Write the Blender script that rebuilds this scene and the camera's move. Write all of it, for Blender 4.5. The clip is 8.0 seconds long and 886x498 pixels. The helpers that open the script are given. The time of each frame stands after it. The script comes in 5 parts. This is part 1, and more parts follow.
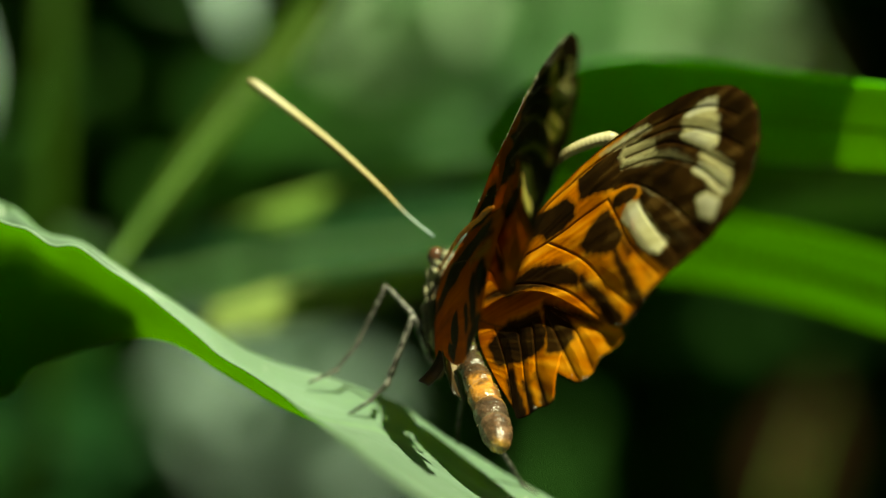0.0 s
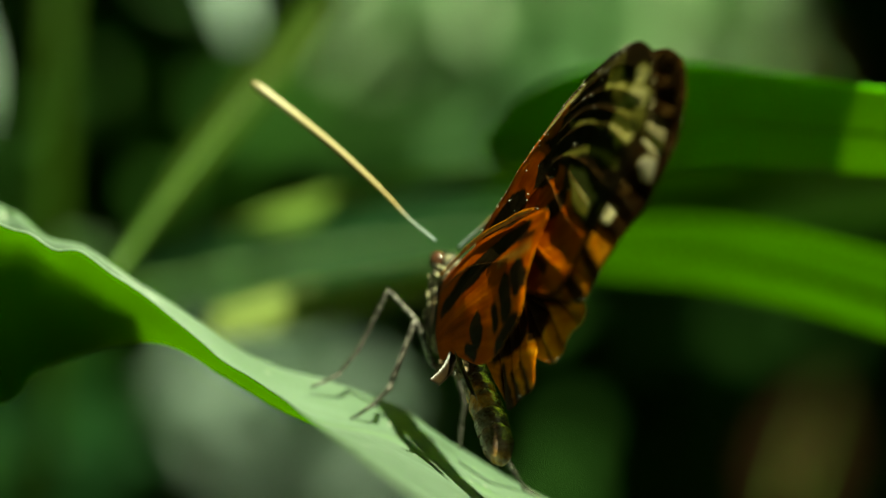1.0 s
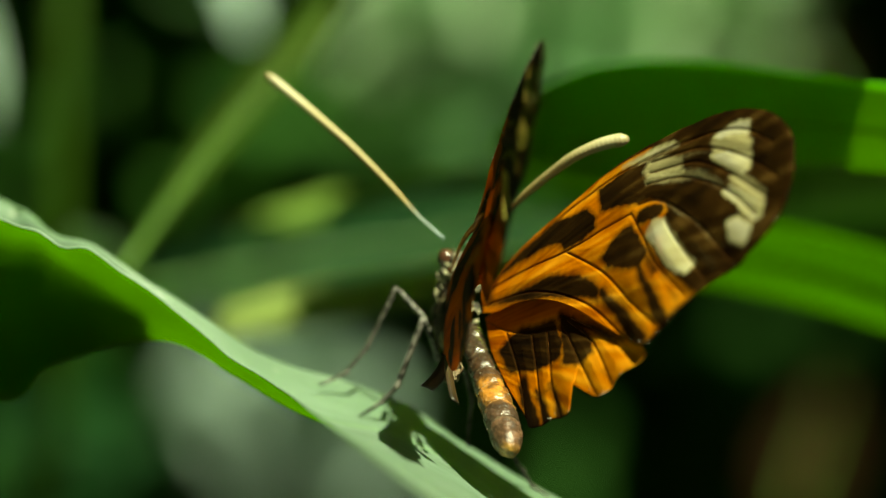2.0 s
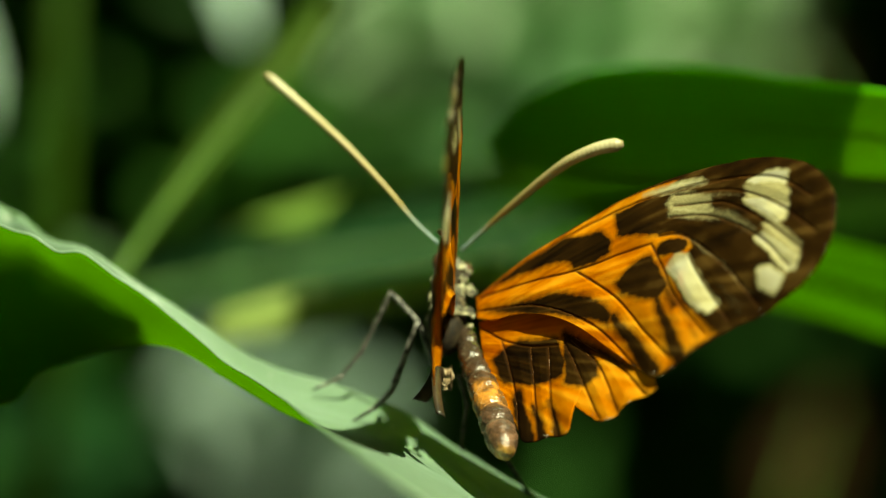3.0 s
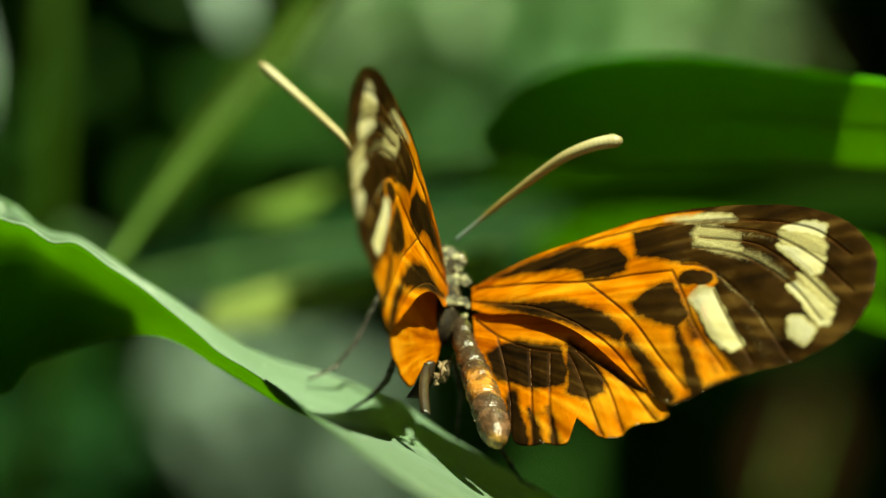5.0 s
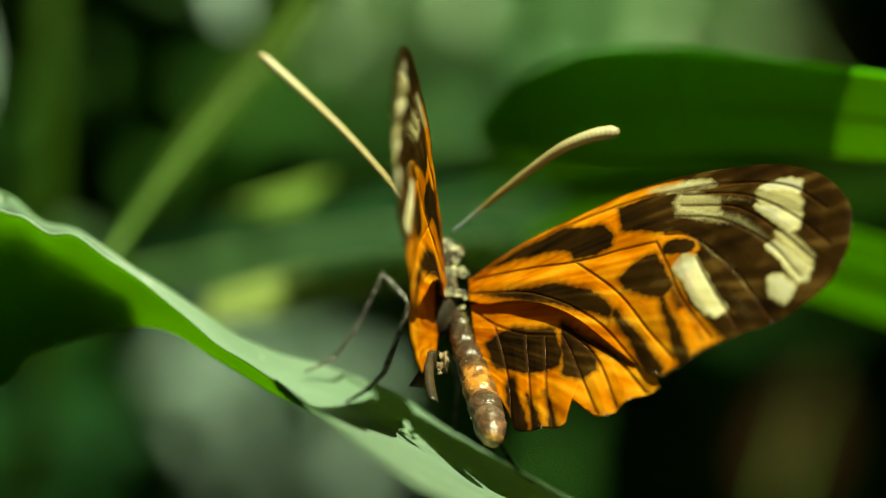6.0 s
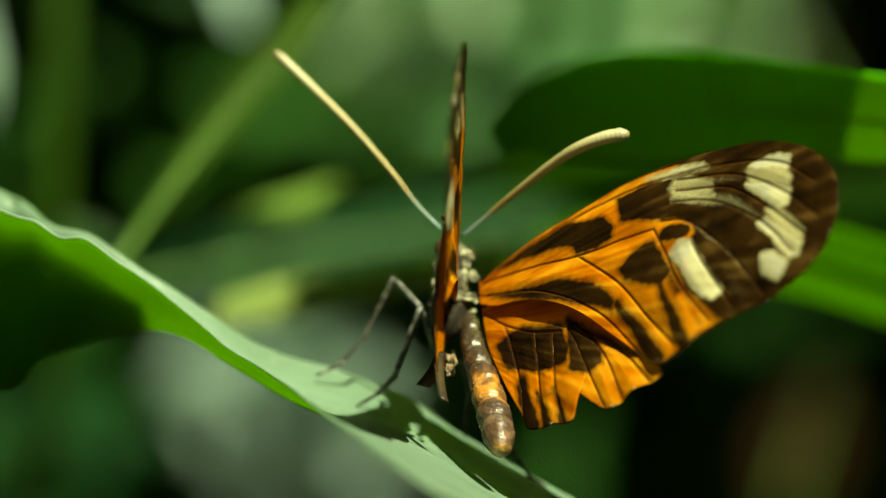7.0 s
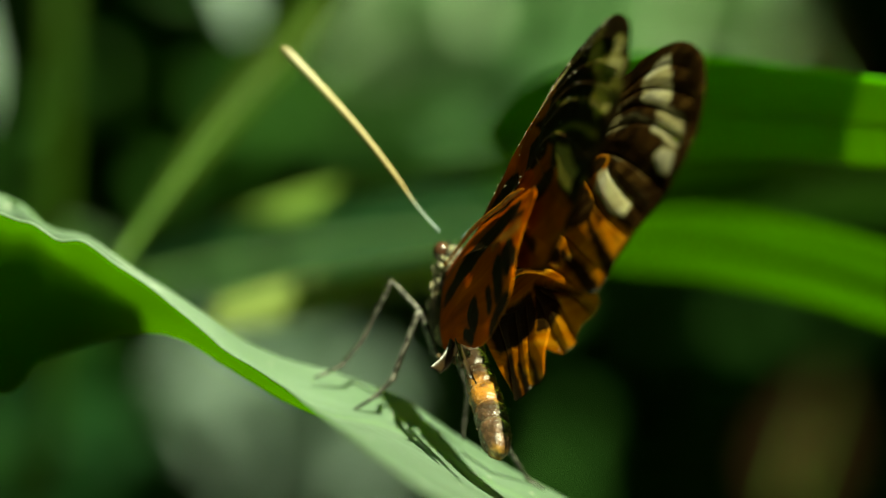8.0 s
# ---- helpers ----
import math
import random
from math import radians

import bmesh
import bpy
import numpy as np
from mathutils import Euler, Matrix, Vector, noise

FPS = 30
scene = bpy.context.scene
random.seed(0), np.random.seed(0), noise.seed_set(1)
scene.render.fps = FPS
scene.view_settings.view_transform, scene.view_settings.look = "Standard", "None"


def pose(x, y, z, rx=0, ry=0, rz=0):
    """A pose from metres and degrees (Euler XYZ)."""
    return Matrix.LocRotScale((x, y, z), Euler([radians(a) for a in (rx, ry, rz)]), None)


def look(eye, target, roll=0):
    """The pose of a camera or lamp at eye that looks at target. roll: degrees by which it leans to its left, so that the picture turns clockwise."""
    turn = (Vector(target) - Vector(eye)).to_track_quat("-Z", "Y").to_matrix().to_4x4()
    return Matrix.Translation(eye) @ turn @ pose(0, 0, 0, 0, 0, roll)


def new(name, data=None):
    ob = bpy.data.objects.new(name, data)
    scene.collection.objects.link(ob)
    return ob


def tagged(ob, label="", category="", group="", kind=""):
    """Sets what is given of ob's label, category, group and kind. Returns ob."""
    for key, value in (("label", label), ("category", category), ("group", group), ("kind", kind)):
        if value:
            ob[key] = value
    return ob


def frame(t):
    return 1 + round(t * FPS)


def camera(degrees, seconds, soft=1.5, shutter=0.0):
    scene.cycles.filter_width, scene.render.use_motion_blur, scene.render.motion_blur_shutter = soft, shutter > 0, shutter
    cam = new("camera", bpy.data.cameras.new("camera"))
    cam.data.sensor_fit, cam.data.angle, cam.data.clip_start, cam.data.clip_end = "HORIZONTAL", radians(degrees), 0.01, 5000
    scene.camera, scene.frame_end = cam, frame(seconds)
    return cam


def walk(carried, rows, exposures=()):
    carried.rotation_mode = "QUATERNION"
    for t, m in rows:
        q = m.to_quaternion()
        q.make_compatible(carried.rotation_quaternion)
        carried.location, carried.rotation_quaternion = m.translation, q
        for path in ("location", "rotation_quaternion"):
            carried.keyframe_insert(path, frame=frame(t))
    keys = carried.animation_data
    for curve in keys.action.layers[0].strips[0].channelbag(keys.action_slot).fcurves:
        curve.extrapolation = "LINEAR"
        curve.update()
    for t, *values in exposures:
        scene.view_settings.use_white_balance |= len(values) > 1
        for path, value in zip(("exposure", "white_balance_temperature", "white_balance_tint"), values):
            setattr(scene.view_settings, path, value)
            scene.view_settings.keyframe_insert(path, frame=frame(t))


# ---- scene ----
# Lengths are in millimetres round the butterfly, which sits 1 m above the soil.
MM = 0.001
HOME = 1.0


def mm(p):
    return Vector((p[0] * MM, p[1] * MM, HOME + p[2] * MM))


# ---- camera ----
cam = camera(16.0, 8.0, soft=1.3)
cam.data.dof.use_dof = True
cam.data.dof.focus_distance = 0.316
cam.data.dof.aperture_fstop = 11.0
cam.data.dof.aperture_blades = 0


def shot(x, z, yaw, pitch, roll):
    return pose(x * MM, -0.328, HOME + z * MM, 90 + pitch, roll, yaw)


walk(cam, [
    (0.0, shot(-0.14, -0.10, -0.143, -0.068, 0.019)),
    (0.5, shot(-0.08, -0.01, -0.074, -0.049, 0.018)),
    (1.0, shot(0.05, 0.09, -0.070, -0.020, 0.030)),
    (1.2, shot(0.00, 0.00, -0.020, 0.051, 0.010)),
    (2.3, shot(-0.05, 0.03, 0.070, -0.070, 0.030)),
    (2.5, shot(-0.18, 0.08, -0.039, -0.015, 0.051)),
    (3.0, shot(0.23, -0.04, 0.009, 0.045, -0.046)),
    (3.5, shot(0.00, 0.00, 0.000, 0.000, 0.000)),
    (4.0, shot(-0.60, -0.27, -0.285, -0.219, 0.059)),
    (4.5, shot(-0.23, -0.01, -0.201, -0.164, 0.056)),
    (4.7, shot(-0.20, -0.02, -0.170, -0.113, 0.040)),
    (5.8, shot(-0.20, -0.15, -0.190, -0.260, 0.000)),
    (6.0, shot(-0.20, -0.20, -0.209, -0.258, -0.007)),
    (6.5, shot(-0.25, 0.08, -0.132, -0.239, 0.031)),
    (7.0, shot(-0.49, -0.12, -0.069, -0.204, 0.026)),
    (7.5, shot(0.04, 0.03, 0.067, -0.078, -0.020)),
    (8.0, shot(-0.19, -0.05, -0.046, -0.162, -0.025)),
], [(0.0, 1.55, 8300, -24), (8.0, 1.55, 8300, -24)])

# ---- light: high sun over the butterfly's back, blue sky between the trees ----
SUN = Vector((0.338, -0.422, 0.841)).normalized()
world = bpy.data.worlds.new("sky")
scene.world = world
world.use_nodes = True
wn = world.node_tree.nodes
sky = wn.new("ShaderNodeTexSky")
sky.sky_type = "NISHITA"
sky.sun_disc = False
sky.dust_density = 4.0
sky.ozone_density = 0.3
sky.sun_elevation = math.asin(SUN.z)
sky.sun_rotation = math.atan2(SUN.x, SUN.y)
world.node_tree.links.new(sky.outputs[0], wn["Background"].inputs[0])
wn["Background"].inputs[1].default_value = 0.030
sun = new("sun", bpy.data.lights.new("sun", "SUN"))
sun.data.energy = 5.0
sun.data.angle = radians(0.5)
sun.data.color = (1.0, 0.95, 0.86)
sun.matrix_world = look(tuple(SUN * 3 + Vector((0, 0, 1))), (0, 0, 1))


# ---- materials ----
class Mat:
    """A node material under construction."""

    def __init__(self, name):
        self.m = bpy.data.materials.new(name)
        self.m.use_nodes = True
        self.t = self.m.node_tree
        self.p = self.t.nodes["Principled BSDF"]
        self.out = self.t.nodes["Material Output"]

    def n(self, kind, **kw):
        nd = self.t.nodes.new("ShaderNode" + kind)
        for k, v in kw.items():
            nd.inputs[k.replace("_", " ")].default_value = v
        return nd

    def link(self, a, b):
        self.t.links.new(a, b)

    def coords(self, scale=1.0, kind="Object", stretch=(1, 1, 1)):
        tc = self.n("TexCoord")
        mp = self.n("Mapping")
        mp.inputs["Scale"].default_value = [scale * s for s in stretch]
        self.link(tc.outputs[kind], mp.inputs["Vector"])
        return mp.outputs[0]

    def noise(self, vec, scale, detail=4.0, rough=0.55):
        nd = self.n("TexNoise", Scale=scale, Detail=detail, Roughness=rough)
        self.link(vec, nd.inputs["Vector"])
        return nd.outputs["Fac"]

    def ramp(self, fac, stops):
        nd = self.t.nodes.new("ShaderNodeValToRGB")
        el = nd.color_ramp.elements
        while len(el) < len(stops):
            el.new(0.5)
        for e, (pos, col) in zip(el, stops):
            e.position = pos
            e.color = (*col, 1.0) if len(col) == 3 else col
        self.link(fac, nd.inputs[0])
        return nd.outputs[0]

    def mix(self, fac, a, b, blend="MIX"):
        nd = self.t.nodes.new("ShaderNodeMix")
        nd.data_type = "RGBA"
        nd.blend_type = blend
        for sock, v in ((nd.inputs[0], fac), (nd.inputs[6], a), (nd.inputs[7], b)):
            if isinstance(v, bpy.types.NodeSocket):
                self.link(v, sock)
            elif isinstance(v, tuple):
                sock.default_value = (*v, 1.0)
            else:
                sock.default_value = v
        return nd.outputs[2]

    def math(self, op, a, b):
        nd = self.t.nodes.new("ShaderNodeMath")
        nd.operation = op
        for sock, v in ((nd.inputs[0], a), (nd.inputs[1], b)):
            if isinstance(v, bpy.types.NodeSocket):
                self.link(v, sock)
            else:
                sock.default_value = v
        return nd.outputs[0]

    def bump(self, height, strength, dist):
        nd = self.n("Bump", Strength=strength, Distance=dist)
        self.link(height, nd.inputs["Height"])
        self.link(nd.outputs[0], self.p.inputs["Normal"])
        return nd.outputs[0]

    def set(self, **kw):
        for k, v in kw.items():
            sock = self.p.inputs[k.replace("_", " ")]
            if isinstance(v, bpy.types.NodeSocket):
                self.link(v, sock)
            else:
                sock.default_value = (*v, 1.0) if isinstance(v, tuple) else v
        return self

    def through_light(self, colour, amount):
        """Lets light through a thin sheet, in the given colour."""
        tr = self.n("BsdfTranslucent")
        if isinstance(colour, tuple):
            tr.inputs[0].default_value = (*colour, 1.0)
        else:
            self.link(colour, tr.inputs[0])
        mx = self.n("MixShader")
        if isinstance(amount, float):
            mx.inputs[0].default_value = amount
        else:
            self.link(amount, mx.inputs[0])
        self.link(self.p.outputs[0], mx.inputs[1])
        self.link(tr.outputs[0], mx.inputs[2])
        self.link(mx.outputs[0], self.out.inputs[0])
        return self


def leaf_material(name, dark, light, lit, amount=0.45, rough=0.4, gloss=0.5, vein=(0.5, 0.7, 0.3), size=1.0, wax=0.0):
    """A leaf: two greens in patches, ribs beside the midrib, fine cells, light through the blade."""
    k = Mat(name)
    v = k.coords(1.0)
    big = k.noise(v, 45.0 / size, 3.0)
    fine = k.noise(v, 900.0 / size, 4.0)
    col = k.ramp(big, [(0.3, dark), (0.7, light)])
    col = k.mix(k.math("MULTIPLY", fine, 0.35), col, light)
    at = k.n("Attribute")
    at.attribute_name = "across"
    sep = k.n("SeparateColor")
    k.link(at.outputs["Color"], sep.inputs[0])
    # side ribs run off the midrib at a slant
    slant = k.math("ADD", k.math("MULTIPLY", sep.outputs[1], 60.0), k.math("MULTIPLY", sep.outputs[0], -22.0))
    wave = k.math("PINGPONG", slant, 0.5)
    rib = k.ramp(wave, [(0.0, (1, 1, 1)), (0.10, (0, 0, 0))])
    mid = k.ramp(sep.outputs[0], [(0.0, (1, 1, 1)), (0.07, (0, 0, 0))])
    mark = k.math("ADD", k.math("MULTIPLY", rib, 0.16), k.math("MULTIPLY", mid, 0.5))
    col = k.mix(mark, col, vein)
    h = k.math("ADD", k.math("MULTIPLY", fine, 0.35), k.math("MULTIPLY", rib, -0.5))
    k.bump(h, 0.35, 0.0003 * size)
    k.set(Base_Color=col, Roughness=k.ramp(fine, [(0.3, (rough - 0.08,) * 3), (0.75, (rough + 0.12,) * 3)]))
    k.p.inputs["Specular IOR Level"].default_value = gloss
    thru = k.mix(k.math("MULTIPLY", big, 0.6), lit, tuple(c * 0.7 for c in lit))
    k.p.inputs["Sheen Weight"].default_value = wax
    k.p.inputs["Sheen Roughness"].default_value = 0.35
    return k.through_light(thru, amount).m


def wing_material(name, under=False):
    """Scales in orange, brown-black and cream laid out by the wing's own pattern."""
    k = Mat(name)
    at = k.n("Attribute")
    at.attribute_name = "pattern"
    sep = k.n("SeparateColor")
    k.link(at.outputs["Color"], sep.inputs[0])
    v = k.coords(1.0)
    grain = k.noise(v, 5200.0, 3.0, 0.7)
    patch = k.noise(v, 230.0, 4.0)
    ray = at.outputs["Alpha"]
    tone = k.math("ADD", k.math("MULTIPLY", patch, 0.5), k.math("MULTIPLY", ray, 0.5))
    olive = (0.40, 0.37, 0.07) if under else (0.60, 0.53, 0.26)
    if under:
        orange = k.ramp(tone, [(0.30, (0.16, 0.020, 0.001)), (0.48, (0.36, 0.060, 0.002)), (0.68, (0.58, 0.140, 0.004))])
        cream = k.ramp(tone, [(0.3, (0.62, 0.54, 0.12)), (0.6, (0.92, 0.84, 0.36))])
        brown = k.ramp(tone, [(0.30, (0.004, 0.003, 0.001)), (0.60, (0.010, 0.006, 0.002)), (0.85, (0.035, 0.020, 0.006))])
    else:
        orange = k.ramp(tone, [(0.28, (0.26, 0.052, 0.004)), (0.46, (0.53, 0.155, 0.009)), (0.68, (0.76, 0.325, 0.026))])
        cream = k.ramp(tone, [(0.3, (0.56, 0.47, 0.22)), (0.6, (0.86, 0.80, 0.56))])
        brown = k.ramp(tone, [(0.36, (0.004, 0.0020, 0.0007)), (0.58, (0.019, 0.0085, 0.0018)), (0.84, (0.10, 0.055, 0.014))])
    edge = k.math("MULTIPLY", k.math("SUBTRACT", grain, 0.5), 0.5)
    fd = k.ramp(k.math("ADD", sep.outputs[0], edge), [(0.18, (0, 0, 0)), (0.82, (1, 1, 1))])
    fc = k.ramp(k.math("ADD", sep.outputs[1], edge), [(0.18, (0, 0, 0)), (0.82, (1, 1, 1))])
    col = k.mix(fd, orange, brown)
    col = k.mix(fc, col, k.mix(k.ramp(sep.outputs[1], [(0.55, (0, 0, 0)), (0.9, (1, 1, 1))]), olive, cream))
    col = k.mix(k.math("MULTIPLY", sep.outputs[2], 0.60), col, (0.030, 0.010, 0.002))
    col = k.mix(k.math("MULTIPLY", grain, 0.4), col, k.mix(0.5, col, (0.0, 0.0, 0.0)))
    k.set(Base_Color=col, Roughness=0.5)
    k.p.inputs["Specular IOR Level"].default_value = 0.02
    k.bump(k.math("ADD", k.math("ADD", grain, k.math("MULTIPLY", ray, 2.0)), k.math("MULTIPLY", sep.outputs[2], -1.0)), 0.6, 0.00012)
    # light through the wing: none through the dark scales, most through the cream ones
    deep = k.mix(0.45, col, k.mix(fc, (1.0, 0.50, 0.10), (1.0, 0.92, 0.50)))
    clear = k.math("SUBTRACT", 1.0, k.math("MULTIPLY", fd, k.math("SUBTRACT", 0.90, k.math("MULTIPLY", fc, 0.85))))
    thin = k.math("MULTIPLY", clear, k.math("ADD", 0.42 if under else 0.36, k.math("MULTIPLY", fc, 0.30)))
    return k.through_light(deep, thin).m


def plain_material(name, stops, scale, rough=0.6, bump=0.3, dist=0.0001, spec=0.4, stretch=(1, 1, 1)):
    k = Mat(name)
    v = k.coords(1.0, stretch=stretch)
    f = k.noise(v, scale, 5.0)
    g = k.noise(v, scale * 7, 3.0)
    col = k.mix(k.math("MULTIPLY", g, 0.3), k.ramp(f, stops), (0.0, 0.0, 0.0))
    k.set(Base_Color=col, Roughness=rough)
    k.p.inputs["Specular IOR Level"].default_value = spec
    k.bump(g, bump, dist)
    return k.m


def abdomen_material():
    """Brown above, paler rings, an orange saddle and a yellow end, by the place along the abdomen."""
    k = Mat("abdomen")
    at = k.n("Attribute")
    at.attribute_name = "along"
    sep = k.n("SeparateColor")
    k.link(at.outputs["Color"], sep.inputs[0])
    v = k.coords(1.0)
    g = k.noise(v, 2500.0, 5.0)
    w = k.math("ADD", sep.outputs[0], k.math("MULTIPLY", k.math("SUBTRACT", k.noise(v, 500.0), 0.5), 0.09))
    base = k.ramp(w, [(0.0, (0.030, 0.018, 0.010)), (0.25, (0.045, 0.026, 0.014)), (0.46, (0.075, 0.036, 0.016)), (0.53, (0.46, 0.19, 0.03)),
                      (0.69, (0.36, 0.15, 0.03)), (0.74, (0.095, 0.055, 0.036)), (0.965, (0.15, 0.075, 0.04)), (0.985, (0.36, 0.18, 0.04)), (1.0, (0.46, 0.25, 0.05))])
    ring = k.ramp(sep.outputs[1], [(0.0, (1, 1, 1)), (0.16, (0, 0, 0))])
    col = k.mix(k.math("MULTIPLY", ring, 0.5), base, (0.42, 0.33, 0.21))
    spots = k.ramp(k.noise(v, 1500.0, 3.0), [(0.56, (0, 0, 0)), (0.66, (1, 1, 1))])
    col = k.mix(k.math("MULTIPLY", k.math("MULTIPLY", spots, sep.outputs[2]), 0.45), col, (0.60, 0.52, 0.36))
    col = k.mix(k.math("ADD", k.math("MULTIPLY", g, 0.4), k.ramp(k.noise(v, 650.0, 3.0), [(0.42, (0.6,) * 3), (0.58, (0, 0, 0))])), col, (0.022, 0.014, 0.008))
    k.set(Base_Color=col, Roughness=k.ramp(g, [(0.3, (0.16,) * 3), (0.7, (0.42,) * 3)]))
    k.bump(k.math("ADD", k.math("MULTIPLY", g, 0.5), k.noise(v, 900.0, 2.0)), 0.7, 0.0003)
    return k.m


def antenna_material():
    k = Mat("antenna")
    at = k.n("Attribute")
    at.attribute_name = "along"
    sep = k.n("SeparateColor")
    k.link(at.outputs["Color"], sep.inputs[0])
    v = k.coords(1.0)
    g = k.noise(v, 3000.0, 3.0)
    col = k.ramp(sep.outputs[0], [(0.0, (0.20, 0.28, 0.30)), (0.13, (0.20, 0.25, 0.22)), (0.22, (0.26, 0.18, 0.05)), (0.40, (0.30, 0.23, 0.09)), (0.72, (0.32, 0.27, 0.13)), (0.92, (0.36, 0.32, 0.19)), (1.0, (0.20, 0.16, 0.08))])
    ringed = k.math("PINGPONG", k.math("MULTIPLY", sep.outputs[0], 45.0), 0.5)
    col = k.mix(k.math("MULTIPLY", ringed, 0.25), col, (0.25, 0.17, 0.06))
    k.set(Base_Color=col, Roughness=0.5)
    k.bump(k.math("ADD", ringed, k.math("MULTIPLY", g, 0.5)), 0.4, 0.0001)
    return k.m


def perch_material(name, *args):
    """The leaf's upper side: as other leaves, with parallel fine veins, dust specks and small scars."""
    m = leaf_material(name, *args)
    t = m.node_tree
    bs = t.nodes["Principled BSDF"]
    old = bs.inputs["Base Color"].links[0].from_socket
    tc = t.nodes.new("ShaderNodeTexCoord")
    at = t.nodes.new("ShaderNodeAttribute")
    at.attribute_name = "across"
    mp = t.nodes.new("ShaderNodeMapping")
    mp.inputs["Scale"].default_value = (70.0, 6.0, 1.0)
    t.links.new(at.outputs["Color"], mp.inputs["Vector"])
    fib = t.nodes.new("ShaderNodeTexNoise")
    fib.inputs["Scale"].default_value = 1.0
    t.links.new(mp.outputs[0], fib.inputs["Vector"])
    vo = t.nodes.new("ShaderNodeTexVoronoi")
    vo.inputs["Scale"].default_value = 260.0
    t.links.new(tc.outputs["Object"], vo.inputs["Vector"])
    dots = t.nodes.new("ShaderNodeValToRGB")
    dots.color_ramp.elements[0].position, dots.color_ramp.elements[0].color = 0.05, (1, 1, 1, 1)
    dots.color_ramp.elements[1].position, dots.color_ramp.elements[1].color = 0.09, (0, 0, 0, 1)
    t.links.new(vo.outputs["Distance"], dots.inputs[0])
    bands = t.nodes.new("ShaderNodeValToRGB")
    bands.color_ramp.elements[0].position, bands.color_ramp.elements[0].color = 0.38, (0.72, 0.74, 0.70, 1)
    bands.color_ramp.elements[1].position, bands.color_ramp.elements[1].color = 0.62, (1.12, 1.12, 1.14, 1)
    t.links.new(fib.outputs["Fac"], bands.inputs[0])
    a = t.nodes.new("ShaderNodeMix")
    a.data_type, a.blend_type = "RGBA", "MULTIPLY"
    a.inputs[0].default_value = 1.0
    t.links.new(old, a.inputs[6])
    t.links.new(bands.outputs[0], a.inputs[7])
    b = t.nodes.new("ShaderNodeMix")
    b.data_type = "RGBA"
    t.links.new(dots.outputs[0], b.inputs[0])
    t.links.new(a.outputs[2], b.inputs[6])
    b.inputs[7].default_value = (0.42, 0.46, 0.36, 1)
    t.links.new(b.outputs[2], bs.inputs["Base Color"])
    return m


M_PERCH = perch_material("perch_leaf", (0.105, 0.168, 0.108), (0.20, 0.268, 0.207), (0.36, 0.60, 0.01), 0.34, 0.45, 0.35, (0.24, 0.38, 0.2), 1.0, 0.03)
M_UNDER = leaf_material("perch_leaf_underside", (0.022, 0.17, 0.010), (0.04, 0.24, 0.016), (0.46, 0.80, 0.02), 0.55, 0.5, 0.35, (0.10, 0.24, 0.04), 1.0)
M_YOUNG = leaf_material("young_leaf", (0.05, 0.15, 0.012), (0.08, 0.22, 0.02), (0.82, 0.98, 0.32), 0.98, 0.42, 0.4, (0.14, 0.3, 0.05), 2.0)
M_LIME = leaf_material("lime_leaf", (0.17, 0.28, 0.05), (0.27, 0.42, 0.09), (0.26, 0.44, 0.03), 0.4, 0.4, 0.5, (0.3, 0.4, 0.12), 2.0)
# cream over the whole leaf, for the sun on its tip
M_CREAM = leaf_material("sun_creamed_leaf", (0.26, 0.34, 0.09), (0.40, 0.50, 0.16), (0.26, 0.42, 0.05), 0.35, 0.45, 0.4, (0.36, 0.42, 0.18), 2.0)
# near-black green that holds the sunlit blade down as shade would
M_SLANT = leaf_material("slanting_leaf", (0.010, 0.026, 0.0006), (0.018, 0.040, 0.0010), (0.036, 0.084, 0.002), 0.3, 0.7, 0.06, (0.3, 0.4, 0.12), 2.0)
M_BLADE = leaf_material("strap_leaf", (0.04, 0.13, 0.01), (0.07, 0.20, 0.015), (0.34, 0.62, 0.01), 0.5, 0.42, 0.4, (0.12, 0.28, 0.04), 2.0)
M_BROAD = leaf_material("broad_leaf", (0.075, 0.36, 0.022), (0.115, 0.46, 0.032), (0.42, 0.70, 0.03), 0.4, 0.42, 0.4, (0.12, 0.30, 0.04), 2.0)
# green darkened to carry the shade on the leaves that use it
M_DULL = leaf_material("shade_dulled_leaf", (0.008, 0.048, 0.010), (0.017, 0.072, 0.020), (0.045, 0.17, 0.035), 0.5, 0.6, 0.15, (0.2, 0.28, 0.16), 3.0)
# three far greens, paled and greyed to carry thin sun and haze
M_PALE = leaf_material("sun_paled_leaf", (0.28, 0.43, 0.23), (0.40, 0.54, 0.33), (0.16, 0.34, 0.10), 0.25, 0.5, 0.5, (0.34, 0.42, 0.3), 3.0)
M_SILVER = leaf_material("light_grey_leaf", (0.21, 0.30, 0.25), (0.32, 0.42, 0.37), (0.16, 0.28, 0.12), 0.25, 0.5, 0.5, (0.3, 0.38, 0.3), 3.0)
M_HAZE = leaf_material("haze_toned_leaf", (0.09, 0.20, 0.075), (0.14, 0.29, 0.12), (0.12, 0.28, 0.06), 0.25, 0.6, 0.2, (0.2, 0.28, 0.18), 3.0)
# brown taken almost to black: the shade is in the colour
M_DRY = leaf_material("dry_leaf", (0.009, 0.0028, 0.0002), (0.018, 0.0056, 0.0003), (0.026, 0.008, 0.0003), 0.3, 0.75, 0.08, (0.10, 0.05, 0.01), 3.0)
M_STALK = plain_material("green_stalk", [(0.3, (0.06, 0.15, 0.015)), (0.7, (0.12, 0.24, 0.03))], 120.0, 0.45, 0.2, 0.0003, 0.5, (1, 1, 0.2))
